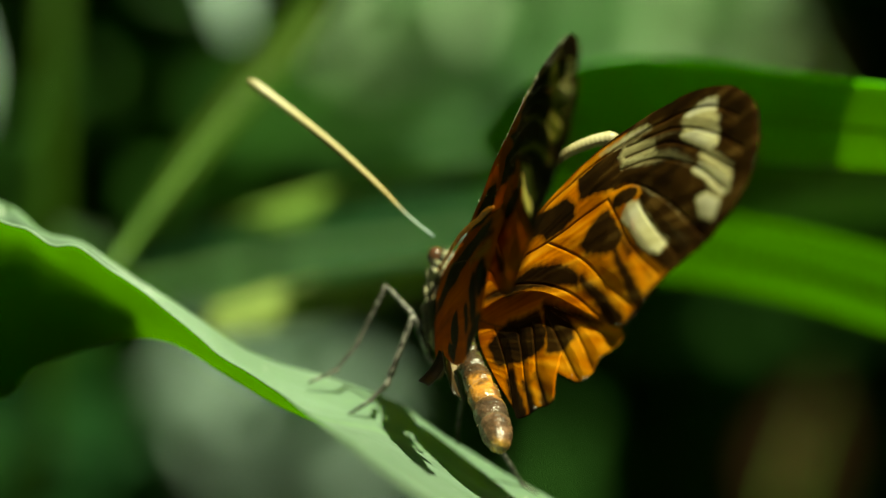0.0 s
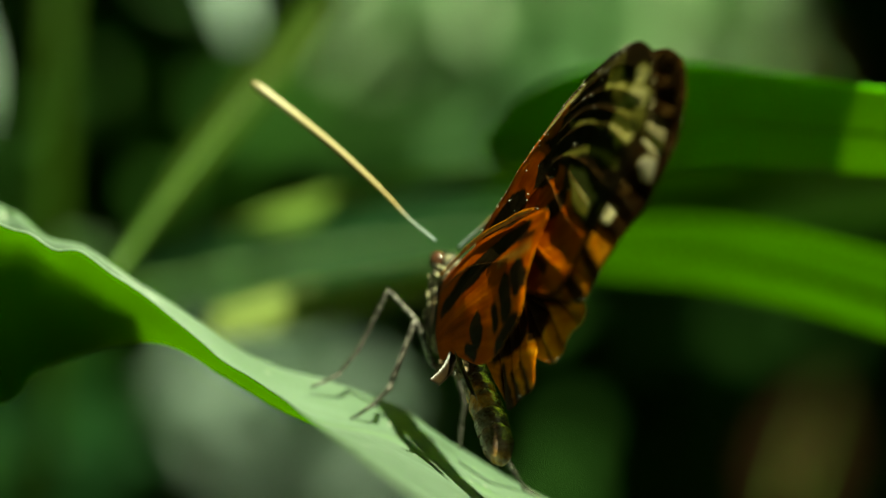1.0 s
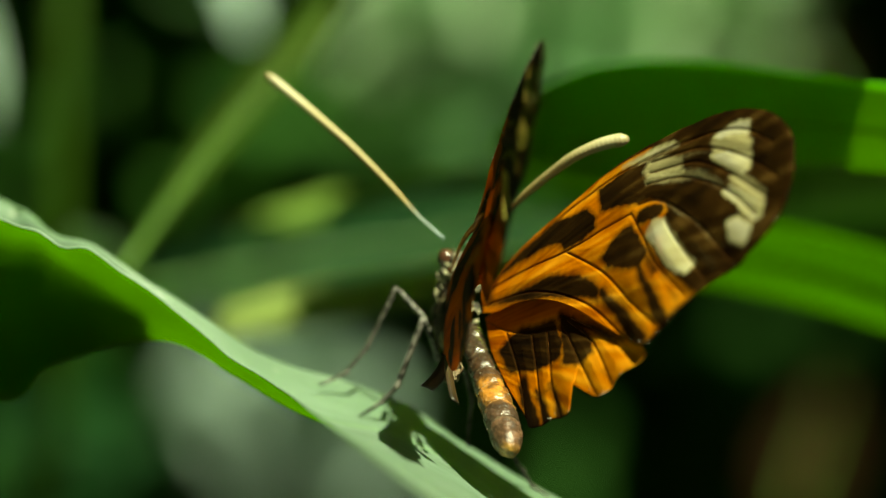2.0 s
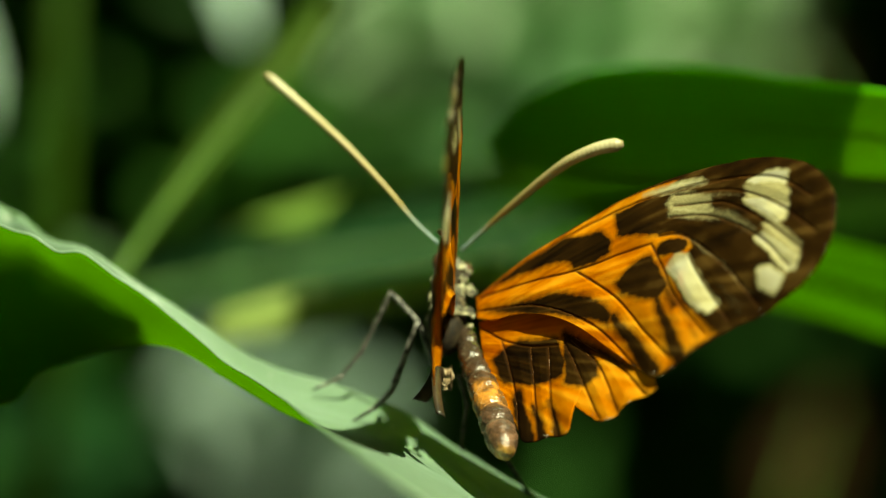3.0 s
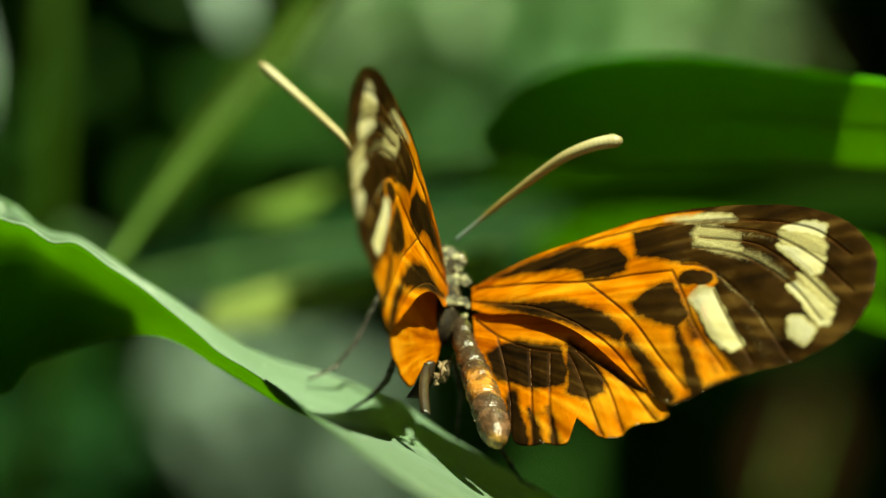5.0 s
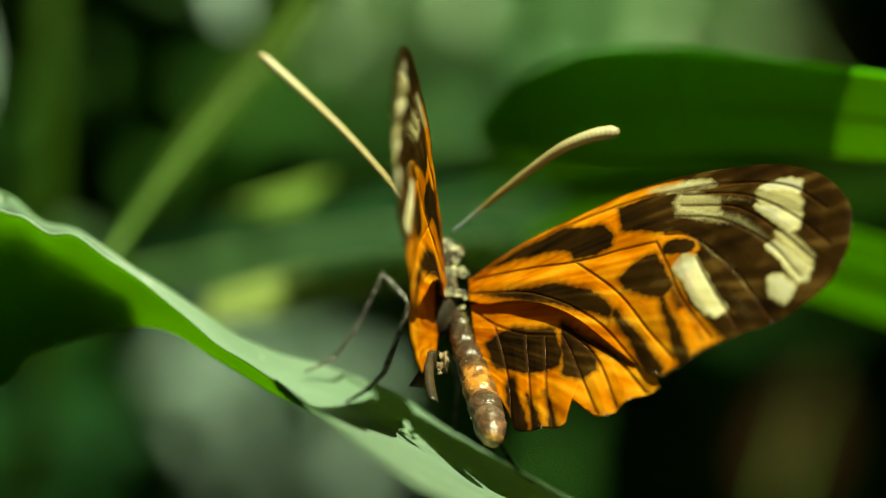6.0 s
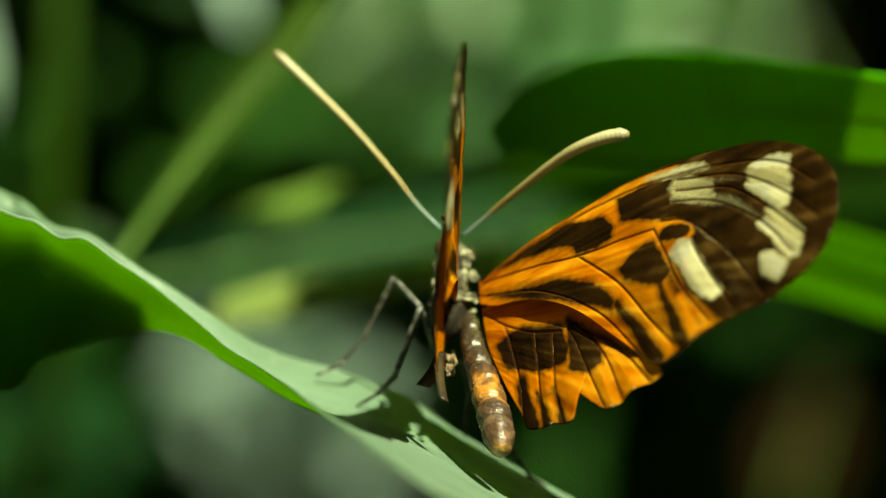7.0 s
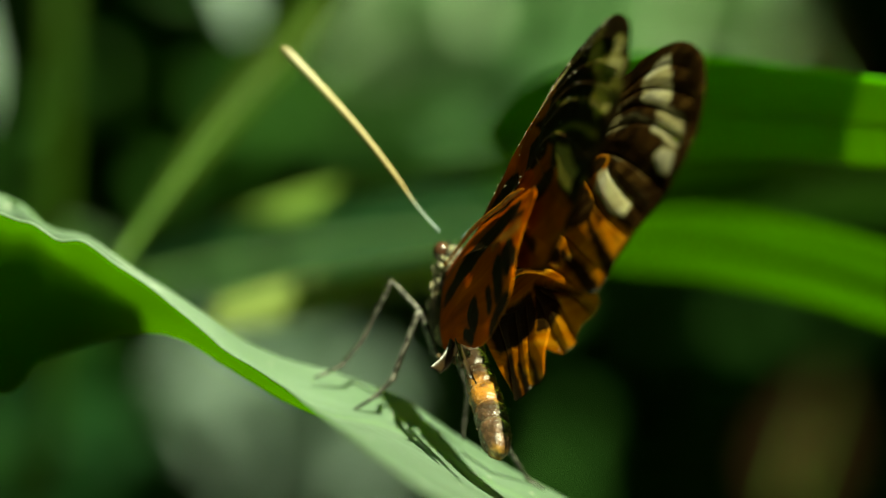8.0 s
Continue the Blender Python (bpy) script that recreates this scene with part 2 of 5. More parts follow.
# the green stalk again, darkened in place of shade from above
M_SHADED_STALK = plain_material("shaded_stalk", [(0.3, (0.012, 0.032, 0.001)), (0.7, (0.022, 0.052, 0.002))], 120.0, 0.7, 0.2, 0.0003, 0.08, (1, 1, 0.2))
M_WING = wing_material("wing_scales")
M_WING_UNDER = wing_material("wing_scales_underside", True)
# brighter orange that puts sun on the torn wing's front edge
M_FOLD = plain_material("sunlit_roll", [(0.3, (0.30, 0.07, 0.003)), (0.7, (0.60, 0.20, 0.010))], 700.0, 0.5, 0.4, 0.0001, 0.2)
M_RAG = plain_material("worn_membrane", [(0.35, (0.045, 0.026, 0.012)), (0.52, (0.14, 0.09, 0.045)), (0.68, (0.30, 0.23, 0.14))], 420.0, 0.5, 0.6, 0.0003, 0.4)
M_SHRED = plain_material("dark_membrane", [(0.4, (0.012, 0.008, 0.004)), (0.62, (0.030, 0.018, 0.008)), (0.80, (0.050, 0.032, 0.016))], 420.0, 0.35, 0.25, 0.0002, 0.3)
M_HEAD = plain_material("head_scales", [(0.42, (0.012, 0.010, 0.007)), (0.58, (0.05, 0.042, 0.028)), (0.72, (0.34, 0.30, 0.20))], 1100.0, 0.6, 0.6, 0.0002)
M_THORAX = plain_material("thorax_scales", [(0.38, (0.008, 0.006, 0.004)), (0.54, (0.035, 0.024, 0.013)), (0.68, (0.20, 0.16, 0.09))], 750.0, 0.6, 0.7, 0.0002, 0.12)
M_FLAKE = plain_material("worn_scales", [(0.35, (0.06, 0.042, 0.024)), (0.65, (0.22, 0.17, 0.10))], 700.0, 0.6, 0.5)
# pale enough to pass for glints; the worn fringe uses it too
M_SPECK = plain_material("glint_and_fringe_specks", [(0.3, (0.42, 0.38, 0.26)), (0.7, (0.66, 0.62, 0.48))], 900.0, 0.4, 0.3)
M_TUFT = plain_material("pale_tuft", [(0.38, (0.030, 0.025, 0.014)), (0.5, (0.15, 0.135, 0.075)), (0.66, (0.40, 0.37, 0.22))], 1100.0, 0.7, 0.8, 0.0002)
M_EYE = plain_material("eye", [(0.3, (0.05, 0.022, 0.012)), (0.7, (0.12, 0.05, 0.03))], 500.0, 0.16, 0.15, 0.00005, 0.7)
M_LEG = plain_material("leg", [(0.42, (0.016, 0.013, 0.010)), (0.62, (0.20, 0.185, 0.16))], 1500.0, 0.42, 0.5)
M_VEIN = plain_material("wing_vein", [(0.35, (0.050, 0.018, 0.003)), (0.65, (0.16, 0.062, 0.010))], 900.0, 0.45, 0.3)
M_BARK = plain_material("bark", [(0.3, (0.05, 0.036, 0.025)), (0.7, (0.13, 0.10, 0.07))], 9.0, 0.9, 0.8, 0.01, 0.2, (1, 1, 0.25))
M_ABDOMEN = abdomen_material()
M_ANTENNA = antenna_material()
M_SOIL = plain_material("soil", [(0.3, (0.02, 0.013, 0.008)), (0.7, (0.06, 0.042, 0.026))], 6.0, 0.95, 0.8, 0.02, 0.1)
M_FAR = plain_material("far_wood", [(0.35, (0.010, 0.036, 0.004)), (0.6, (0.024, 0.074, 0.011)), (0.75, (0.045, 0.11, 0.024))], 2.2, 0.9, 0.2, 0.02, 0.1)
M_HEDGE = leaf_material("hedge_leaf", (0.02, 0.08, 0.008), (0.04, 0.13, 0.014), (0.07, 0.22, 0.015), 0.4, 0.5, 0.3, (0.06, 0.12, 0.03), 6.0)


# ---- tools for shapes ----
def part(name, mesh, material, parent=None, label=""):
    """One mesh object under a thing or a part."""
    if not isinstance(mesh, bpy.types.Mesh):
        bm, mesh = mesh, bpy.data.meshes.new(name)
        bm.to_mesh(mesh)
        bm.free()
    if material and not mesh.materials:
        mesh.materials.append(material)
    for f in mesh.polygons:
        f.use_smooth = True
    ob = new(name, mesh)
    if parent:
        ob.parent = parent
    if label:
        tagged(ob, label)
    return ob


def spline(points, count):
    """count places along a Catmull-Rom curve through the points, evenly by length."""
    p = np.array(points, float)
    if len(p) == 2:
        return p[0] + (p[1] - p[0]) * np.linspace(0, 1, count)[:, None]
    q = np.vstack([2 * p[0] - p[1], p, 2 * p[-1] - p[-2]])
    out = []
    for i in range(1, len(q) - 2):
        for t in np.linspace(0, 1, 24, endpoint=False):
            a, b, c, d = q[i - 1:i + 3]
            out.append(0.5 * (2 * b + (c - a) * t + (2 * a - 5 * b + 4 * c - d) * t * t + (3 * b - a - 3 * c + d) * t ** 3))
    out.append(p[-1])
    out = np.array(out)
    run = np.concatenate([[0], np.cumsum(np.linalg.norm(np.diff(out, axis=0), axis=1))])
    s = np.linspace(0, run[-1], count)
    return np.stack([np.interp(s, run, out[:, j]) for j in range(p.shape[1])], 1)


def sheet(name, grid, thick, attribute, values):
    """A thin solid from a grid of places (rows x columns x 3, metres), with a colour attribute."""
    nr, nc = grid.shape[:2]
    du = np.gradient(grid, axis=0)
    dv = np.gradient(grid, axis=1)
    nor = np.cross(du, dv)
    nor /= np.maximum(np.linalg.norm(nor, axis=2, keepdims=True), 1e-12)
    top = (grid + nor * thick / 2).reshape(-1, 3)
    low = (grid - nor * thick / 2).reshape(-1, 3)
    ids = np.arange(nr * nc).reshape(nr, nc)
    a, b, c, d = ids[:-1, :-1].ravel(), ids[1:, :-1].ravel(), ids[1:, 1:].ravel(), ids[:-1, 1:].ravel()
    up = np.stack([a, b, c, d], 1)
    down = np.stack([d, c, b, a], 1) + nr * nc
    ring = np.concatenate([ids[0, :-1], ids[:-1, -1], ids[-1, :0:-1], ids[:0:-1, 0]])
    nxt = np.roll(ring, -1)
    side = np.stack([ring, nxt, nxt + nr * nc, ring + nr * nc], 1)
    me = bpy.data.meshes.new(name)
    me.from_pydata(np.vstack([top, low]).tolist(), [], np.vstack([up, down, side]).tolist())
    col = me.color_attributes.new(attribute, "FLOAT_COLOR", "POINT")
    col.data.foreach_set("color", np.asarray(values, np.float32).reshape(-1))
    return me


def rgba(r, g, b, a=None):
    return np.stack([r, g, b, np.ones_like(r) if a is None else a], -1)


def tube(name, spine, radii, sides=10, origin=(0, 0, 0), flat=1.0):
    """A round-ended tube along a spine (metres), with the place along it as an attribute."""
    spine, radii = np.array(spine, float), np.array(radii, float)
    bm_verts, vals = [], []
    n = len(spine)
    tan = np.gradient(spine, axis=0)
    tan /= np.linalg.norm(tan, axis=1, keepdims=True)
    ref = np.array([0.31, -0.87, 0.38])
    for i in range(n):
        e = np.cross(tan[i], ref)
        e /= np.linalg.norm(e)
        f = np.cross(tan[i], e)
        for j in range(sides):
            w = 2 * math.pi * j / sides
            bm_verts.append(spine[i] + radii[i] * (math.cos(w) * e + flat * math.sin(w) * f) - np.array(origin))
            vals.append((i / (n - 1), 0, 0, 1))
    faces = []
    for i in range(n - 1):
        for j in range(sides):
            k = (j + 1) % sides
            faces.append((i * sides + j, i * sides + k, (i + 1) * sides + k, (i + 1) * sides + j))
    faces.append(tuple(range(sides))[::-1])
    faces.append(tuple((n - 1) * sides + j for j in range(sides)))
    me = bpy.data.meshes.new(name)
    me.from_pydata([tuple(v) for v in bm_verts], [], faces)
    col = me.color_attributes.new("along", "FLOAT_COLOR", "POINT")
    col.data.foreach_set("color", np.array(vals, np.float32).ravel())
    return me


def ball(bm, centre, axes, turn=None, seg=16):
    """An ellipsoid with half-axes in metres, added to bm."""
    m = Matrix.Translation(centre) @ (turn.to_4x4() if turn else Matrix()) @ Matrix.Diagonal((*axes, 1))
    bmesh.ops.create_uvsphere(bm, u_segments=seg, v_segments=seg // 2 + 2, radius=1.0, matrix=m)


def blade(name, spine, widths, sides, fold=0.0, wave=0.0, seed=0, count=70, thick=0.35, across=15):
    """A leaf blade: spine (mm), half-widths (mm), the direction of one half at each spine place; fold lifts both edges, wave ruffles them."""
    sp = spline(spine, count)
    wd = np.interp(np.linspace(0, 1, count), np.linspace(0, 1, len(widths)), widths)
    wd = np.convolve(np.pad(wd, 3, mode="edge"), np.ones(7) / 7, "valid")
    wd[0], wd[-1] = widths[0], widths[-1]
    sd = spline(sides, count) if len(sides) > 1 else np.repeat(np.array(sides, float), count, 0)
    tan = np.gradient(sp, axis=0)
    tan /= np.linalg.norm(tan, axis=1, keepdims=True)
    sd = sd - (sd * tan).sum(1, keepdims=True) * tan
    sd /= np.linalg.norm(sd, axis=1, keepdims=True)
    up = np.cross(tan, sd)
    rnd = np.random.RandomState(seed)
    ph, fr = rnd.uniform(0, 6.28, 4), rnd.uniform(2, 5, 4)
    s = np.linspace(0, 1, count)
    c = np.linspace(-1, 1, across)
    grid = np.zeros((count, across, 3))
    for j, t in enumerate(c):
        ruffle = wave * t * t * (np.sin(fr[0] * 6.28 * s + ph[0] + (t > 0) * 1.7) + 0.5 * np.sin(fr[1] * 12 * s + ph[1]))
        grid[:, j] = sp + sd * (wd * t)[:, None] + up * (fold * wd * t * t + ruffle)[:, None]
    val = rgba(np.abs(np.tile(c, (count, 1))), np.tile(s[:, None], (1, across)), np.tile(wd[:, None] * 0, (1, across)))
    me = sheet(name, np.array([[tuple(mm(q)) for q in row] for row in grid]), thick * MM, "across", np.concatenate([val.reshape(-1, 4)] * 2))
    return me, sp


def leaf_thing(name, label, material, spine, widths, sides, category="leaf", rib=0.8, **kw):
    """A leaf as a thing: blade and midrib."""
    root = tagged(new(name), label, category)
    me, sp = blade("blade", spine, widths, sides, **kw)
    part("blade", me, material, root)
    pts = [tuple(mm(q)) for q in sp[::4]]
    part("midrib", tube("midrib", pts, np.linspace(rib, rib * 0.3, len(pts)) * MM, 7), M_STALK, root)
    return root


# ---- the soil and the wood behind ----
def ground_sheet():
    n = 60
    x = np.linspace(-1, 1, n)
    x = np.sign(x) * np.abs(x) ** 3 * 300
    g = np.zeros((n, n, 3))
    g[..., 0], g[..., 1] = np.meshgrid(x, x, indexing="ij")
    g[..., 2] = [[0.03 * noise.noise((a * 0.9, b * 0.9, 0)) for b in x] for a in x]
    me = sheet("ground", g, 0.02, "across", np.zeros((2 * n * n, 4)))
    tagged(part("ground", me, M_SOIL), "dark bare soil under the plants", "ground", kind="structure")


ground_sheet()


def backdrop_wall():
    n = 60
    g = np.zeros((n, n, 3))
    for i in range(n):
        for j in range(n):
            w = math.pi * (-0.5 + 2.0 * i / (n - 1))
            r = 7.0 + 0.6 * noise.noise((2.5 * math.cos(w), 2.5 * math.sin(w), j * 0.4))
            g[i, j] = (r * math.cos(w), r * math.sin(w) - 1.0, -0.1 + 5.5 * j / (n - 1))
    me = sheet("backdrop", g, 0.05, "across", np.zeros((2 * n * n, 4)))
    tagged(part("backdrop", me, M_FAR), "dark shaded wood all round the plants", "wood", kind="structure")


backdrop_wall()


def leaf_cloud(name, material, count, place, size, seed, label, category, lean=1.0):
    """Very many loose leaves in one mesh: place(random) gives each one's middle in metres."""
    rnd = random.Random(seed)
    verts, faces, vals = [], [], []
    prof = ((0.0, 0.06), (0.25, 0.8), (0.5, 1.0), (0.78, 0.6), (1.0, 0.03))
    for _ in range(count):
        c = Vector(place(rnd))
        ln = size * rnd.uniform(0.6, 1.4)
        wd = ln * rnd.uniform(0.16, 0.26)
        m = Matrix.Translation(c) @ Euler((rnd.gauss(0, 0.6) * lean, rnd.gauss(0.3, 0.6) * lean, rnd.uniform(0, 6.283))).to_matrix().to_4x4()
        k = len(verts)
        for s, w in prof:
            for t in (-1, 0, 1):
                verts.append(m @ Vector(((s - 0.5) * ln, t * w * wd, 0.35 * wd * w * abs(t) - 0.25 * ln * (s - 0.5) ** 2)))
                vals.append((abs(t), s, 0, 1))
        for i in range(4):
            for j in (0, 1):
                a = k + i * 3 + j
                faces.append((a, a + 3, a + 4, a + 1))
    me = bpy.data.meshes.new(name)
    me.from_pydata([tuple(v) for v in verts], [], faces)
    col = me.color_attributes.new("across", "FLOAT_COLOR", "POINT")
    col.data.foreach_set("color", np.array(vals, np.float32).ravel())
    return tagged(part(name, me, material), label, category, kind="stuff")


def twig(root, start, middle, end, thick=1.2):
    """A thin stalk that carries a leaf."""
    q = spline([start, middle, end], 20)
    part("stalk", tube("stalk", [tuple(mm(p)) for p in q], np.linspace(thick * 0.6, thick, 20) * MM, 7), M_STALK, root)


leaf_cloud("hedge_foliage", M_HEDGE, 5000, lambda r: (r.uniform(-2.2, 2.2), r.uniform(2.4, 4.0), r.uniform(0.0, 2.6)), 0.22, 4,
           "dark green leaves of a shaded hedge behind", "foliage")


def canopy_place(r):
    """A place in the canopy, outside the gap through which the sun falls on the butterfly and thinner over the leaves behind it."""
    while True:
        x, y, z = r.uniform(-3.2, 4.0), r.uniform(-3.4, 4.6), r.uniform(2.5, 3.3)
        k = (z - HOME) / SUN.z
        if r.random() < 0.3:
            x, y = r.uniform(-1.2, 1.2) + SUN.x * k, r.uniform(1.9, 4.4) + SUN.y * k
        gx, gy = x - SUN.x * k, y - SUN.y * k
        if abs(gx) < 0.30 and -0.30 < gy < 0.62:
            continue
        if abs(gx) < 0.5 and 0.62 <= gy < 1.75 and r.random() < 0.95:
            continue
        return x, y, z


leaf_cloud("canopy_foliage", M_HEDGE, 11000, canopy_place, 0.27, 5, "green leaves of the tree canopy overhead", "foliage", 0.5)

def tree(x, y, lean, seed):
    """A trunk with limbs up into the canopy, outside the view."""
    root = tagged(new("tree"), "dark tree trunk with limbs under the canopy", "tree")
    rnd = random.Random(seed)
    spine = spline([(x, y, -0.05), (x + lean * 0.3, y, 1.0), (x + lean, y + 0.1, 2.9)], 24)
    part("trunk", tube("trunk", spine, np.interp(np.linspace(0, 1, 24), [0, 0.08, 1], [0.19, 0.13, 0.06]), 14), M_BARK, root)
    for i in range(7):
        a = spine[12 + i]
        w = 0.9 * i + rnd.uniform(-0.3, 0.3)
        b = a + np.array([math.cos(w) * 1.5, math.sin(w) * 1.5, rnd.uniform(0.5, 0.9)])
        limb = spline([a, (a + b) / 2 + np.array([0, 0, 0.18]), b], 14)
        part("limb", tube("limb", limb, np.linspace(0.05, 0.012, 14), 8), M_BARK, root)


tree(-2.4, 2.2, 0.3, 1)
tree(2.6, 2.6, -0.3, 2)
tree(2.2, -2.2, -0.2, 3)

# ---- leaves close behind the butterfly, out of focus ----
broad = leaf_thing("broad_leaf", "broad dark green leaf in shade with its sunlit end", M_BROAD,
           [(59.8, 20.0, 11.4), (53.2, 26.0, 12.4), (46.4, 32.0, 13.4), (39.3, 38.0, 14.3), (31.3, 45.0, 15.1), (23.2, 54.0, 15.3), (15.3, 62.0, 14.3), (6.2, 70.0, 12.0)],
           [5.2, 5.8, 6.2, 6.9, 7.4, 7.6, 6.6, 1.6], [(0, -0.65, 0.76)], fold=0.12, wave=0.12, seed=3, rib=0.3)
twig(broad, (59.8, 20.0, 11.4), (85, 60, -120), (150, 120, -1000), 3.0)
strap = leaf_thing("strap_leaf", "bright green strap leaf lit through by the sun", M_BLADE,
           [(70.7, 60.0, -11.1), (57.3, 80.0, -6.4), (47.0, 98.0, -3.0), (36.6, 120.0, -0.9), (25.9, 145.0, -0.3), (14.8, 170.0, -0.8)],
           [8.0, 6.6, 6.0, 5.2, 4.4, 1.2], [(0, -0.75, 0.66)], fold=0.1, wave=0.1, seed=5)
twig(strap, (70.7, 60.0, -11.1), (100, 80, -200), (150, 120, -1000), 3.0)
leaf_thing("narrow_leaf", "narrow green leaf with a sunlit stretch", M_LIME,
           [(13.1, 140.0, 12.7), (-2.1, 150.0, 10.3), (-16.1, 160.0, 7.2), (-24.5, 165.0, 5.2), (-33.2, 170.0, 3.1)],
           [1.8, 2.0, 2.4, 2.6, 1.0], [(0, 0.6, 0.75)], fold=0.2, seed=6)
leaf_thing("narrow_leaf", "narrow green leaf with a bright sunlit tip", M_CREAM,
           [(8.9, 100.0, -1.9), (-3.5, 110.0, -4.6), (-14.8, 120.0, -7.1), (-23.9, 128.0, -9.0), (-33.6, 136.0, -11.1)],
           [2.0, 2.6, 3.2, 4.0, 2.4], [(0, 0.6, 0.75)], fold=0.2, seed=7)
# nothing overhead shades this leaf; the dark green does
leaf_thing("broad_leaf", "broad green leaf, shade put in its dull colour", M_DULL,
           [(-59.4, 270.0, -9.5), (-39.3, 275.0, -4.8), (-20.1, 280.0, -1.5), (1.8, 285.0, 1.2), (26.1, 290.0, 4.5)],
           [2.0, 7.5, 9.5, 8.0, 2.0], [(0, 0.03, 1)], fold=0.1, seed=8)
leaf_thing("broad_leaf", "broad deep green leaf in shade", M_BLADE,
           [(5.4, 330.0, 4.8), (22.8, 320.0, 7.7), (41.9, 310.0, 9.3), (63.7, 300.0, 10.2), (95.9, 290.0, 12.3)],
           [3.0, 9.0, 11.0, 10.0, 7.0], [(0, -0.305, 0.952)], fold=0.06, seed=14)
hung = leaf_thing("hanging_leaf", "pale glaucous leaf lit by the sun", M_SILVER,
           [(-68.5, 600.0, 105.6), (-63.0, 575.0, 87.4), (-58.0, 550.0, 73.2), (-53.8, 525.0, 57.9)],
           [3.4, 5.0, 4.8, 1.6], [(1, 0.1, 0.1)], fold=0.1, seed=9)
twig(hung, (-68.5, 600.0, 105.6), (-40, 640, 700), (0, 700, 1700), 2.0)
hung = leaf_thing("hanging_leaf", "pale leaf edge lit by the sun", M_SILVER,
           [(-118.0, 430.0, 65.8), (-110.2, 410.0, 50.9), (-105.6, 395.0, 39.5), (-102.6, 380.0, 27.2)],
           [1.8, 2.6, 2.6, 0.6], [(1, 0.1, 0.1)], fold=0.1, seed=10)
twig(hung, (-118.0, 430.0, 65.8), (-120, 470, 600), (-150, 560, 1700), 2.0)


def stalk(name, label, pts, radii):
    """A stem with swollen nodes."""
    q = spline(pts, 40)
    r = np.interp(np.linspace(0, 1, 40), np.linspace(0, 1, len(radii)), radii)
    root = tagged(new(name), label, "stem")
    part("stem", tube("stem", [tuple(mm(p)) for p in q], r * MM, 12), M_SHADED_STALK, root)
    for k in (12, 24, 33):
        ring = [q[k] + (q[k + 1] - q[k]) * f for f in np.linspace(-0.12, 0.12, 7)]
        part("node", tube("node", [tuple(mm(p)) for p in ring], r[k] * MM * np.array([1.0, 1.12, 1.22, 1.25, 1.2, 1.1, 1.0]), 12), M_SHADED_STALK, root)
    return root


# the low end is narrowed in place of the shade that dims it
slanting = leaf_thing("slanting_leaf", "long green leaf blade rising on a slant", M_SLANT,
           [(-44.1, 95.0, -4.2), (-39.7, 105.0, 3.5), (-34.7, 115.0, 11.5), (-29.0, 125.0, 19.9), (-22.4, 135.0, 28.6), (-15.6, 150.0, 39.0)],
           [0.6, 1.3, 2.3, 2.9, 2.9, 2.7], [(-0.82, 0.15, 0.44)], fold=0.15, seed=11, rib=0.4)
twig(slanting, (-44.1, 95.0, -4.2), (-90, 130, -110), (-160, 180, -1000), 2.0)
# no leaf shades this stalk; its dark colour does
stalk("plant_stalk", "upright green stalk behind the leaves, shade put in its colour", [(-60, 500, -1000), (-96.8, 420.0, -141.5), (-86.2, 360.0, -53.7), (-83.6, 350.0, 5.4), (-82.6, 350.0, 39.4), (-81.9, 350.0, 65.0)], [4.2, 3.9, 3.6, 3.2, 3.0, 2.8])

# leaves farther back: loose sprays coloured for thin sun and haze, and single leaves
def within(r):
    return max(-1.9, min(1.9, r.gauss(0, 1)))


def spray(centre, spread, count, size, material, seed, label):
    c = mm(centre)
    leaf_cloud("leaf_spray", material, count, lambda r: (c.x + within(r) * spread[0] * MM, c.y + within(r) * 60 * MM, c.z + within(r) * spread[1] * MM), size, seed, label, "foliage")


spray((93.7, 1500.0, 131.4), (50, 28), 320, 0.042, M_PALE, 31, "green leaves, thin sun put in their pale colour")
spray((62.0, 1550.0, 128.0), (60, 28), 280, 0.042, M_PALE, 36, "green leaves, thin sun put in their pale colour")
spray((48.0, 1450.0, 92.7), (30, 44), 140, 0.034, M_HAZE, 32, "green leaves, haze put in their greyish colour")
spray((-88.0, 1500.0, -98.0), (29, 24), 300, 0.04, M_SILVER, 33, "green leaves low down, haze put in their greyish colour")
spray((-212.2, 1600.0, 90.2), (74, 74), 26, 0.05, M_HEDGE, 37, "deep green leaves in half shade")
spray((-214.0, 1400.0, -112.0), (24, 22), 60, 0.034, M_DULL, 34, "green leaves low down, half shade put in their dull colour")
# dry leaves added for the brown glow, with shade in their colour
far = [
    ("dry_leaf", "brown dry leaf, shade put in its near-black colour", M_DRY, (208.4, 1500.0, 108.5), 36, 18, 120),
    ("dry_leaf", "brown dry leaf, shade put in its near-black colour", M_DRY, (211.7, 1500.0, -120.9), 44, 26, 70),
]
for i, (nm, lab, mat, c, ln, wd, turn) in enumerate(far):
    w = radians(turn)
    d = Vector((math.cos(w), 0.25, math.sin(w)))
    s = Vector((-math.sin(w), 0.35, math.cos(w)))
    c = Vector(c)
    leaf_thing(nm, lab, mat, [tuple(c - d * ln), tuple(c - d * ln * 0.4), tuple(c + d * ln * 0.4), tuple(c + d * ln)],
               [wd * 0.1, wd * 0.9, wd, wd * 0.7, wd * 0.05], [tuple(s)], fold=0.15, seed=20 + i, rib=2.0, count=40)

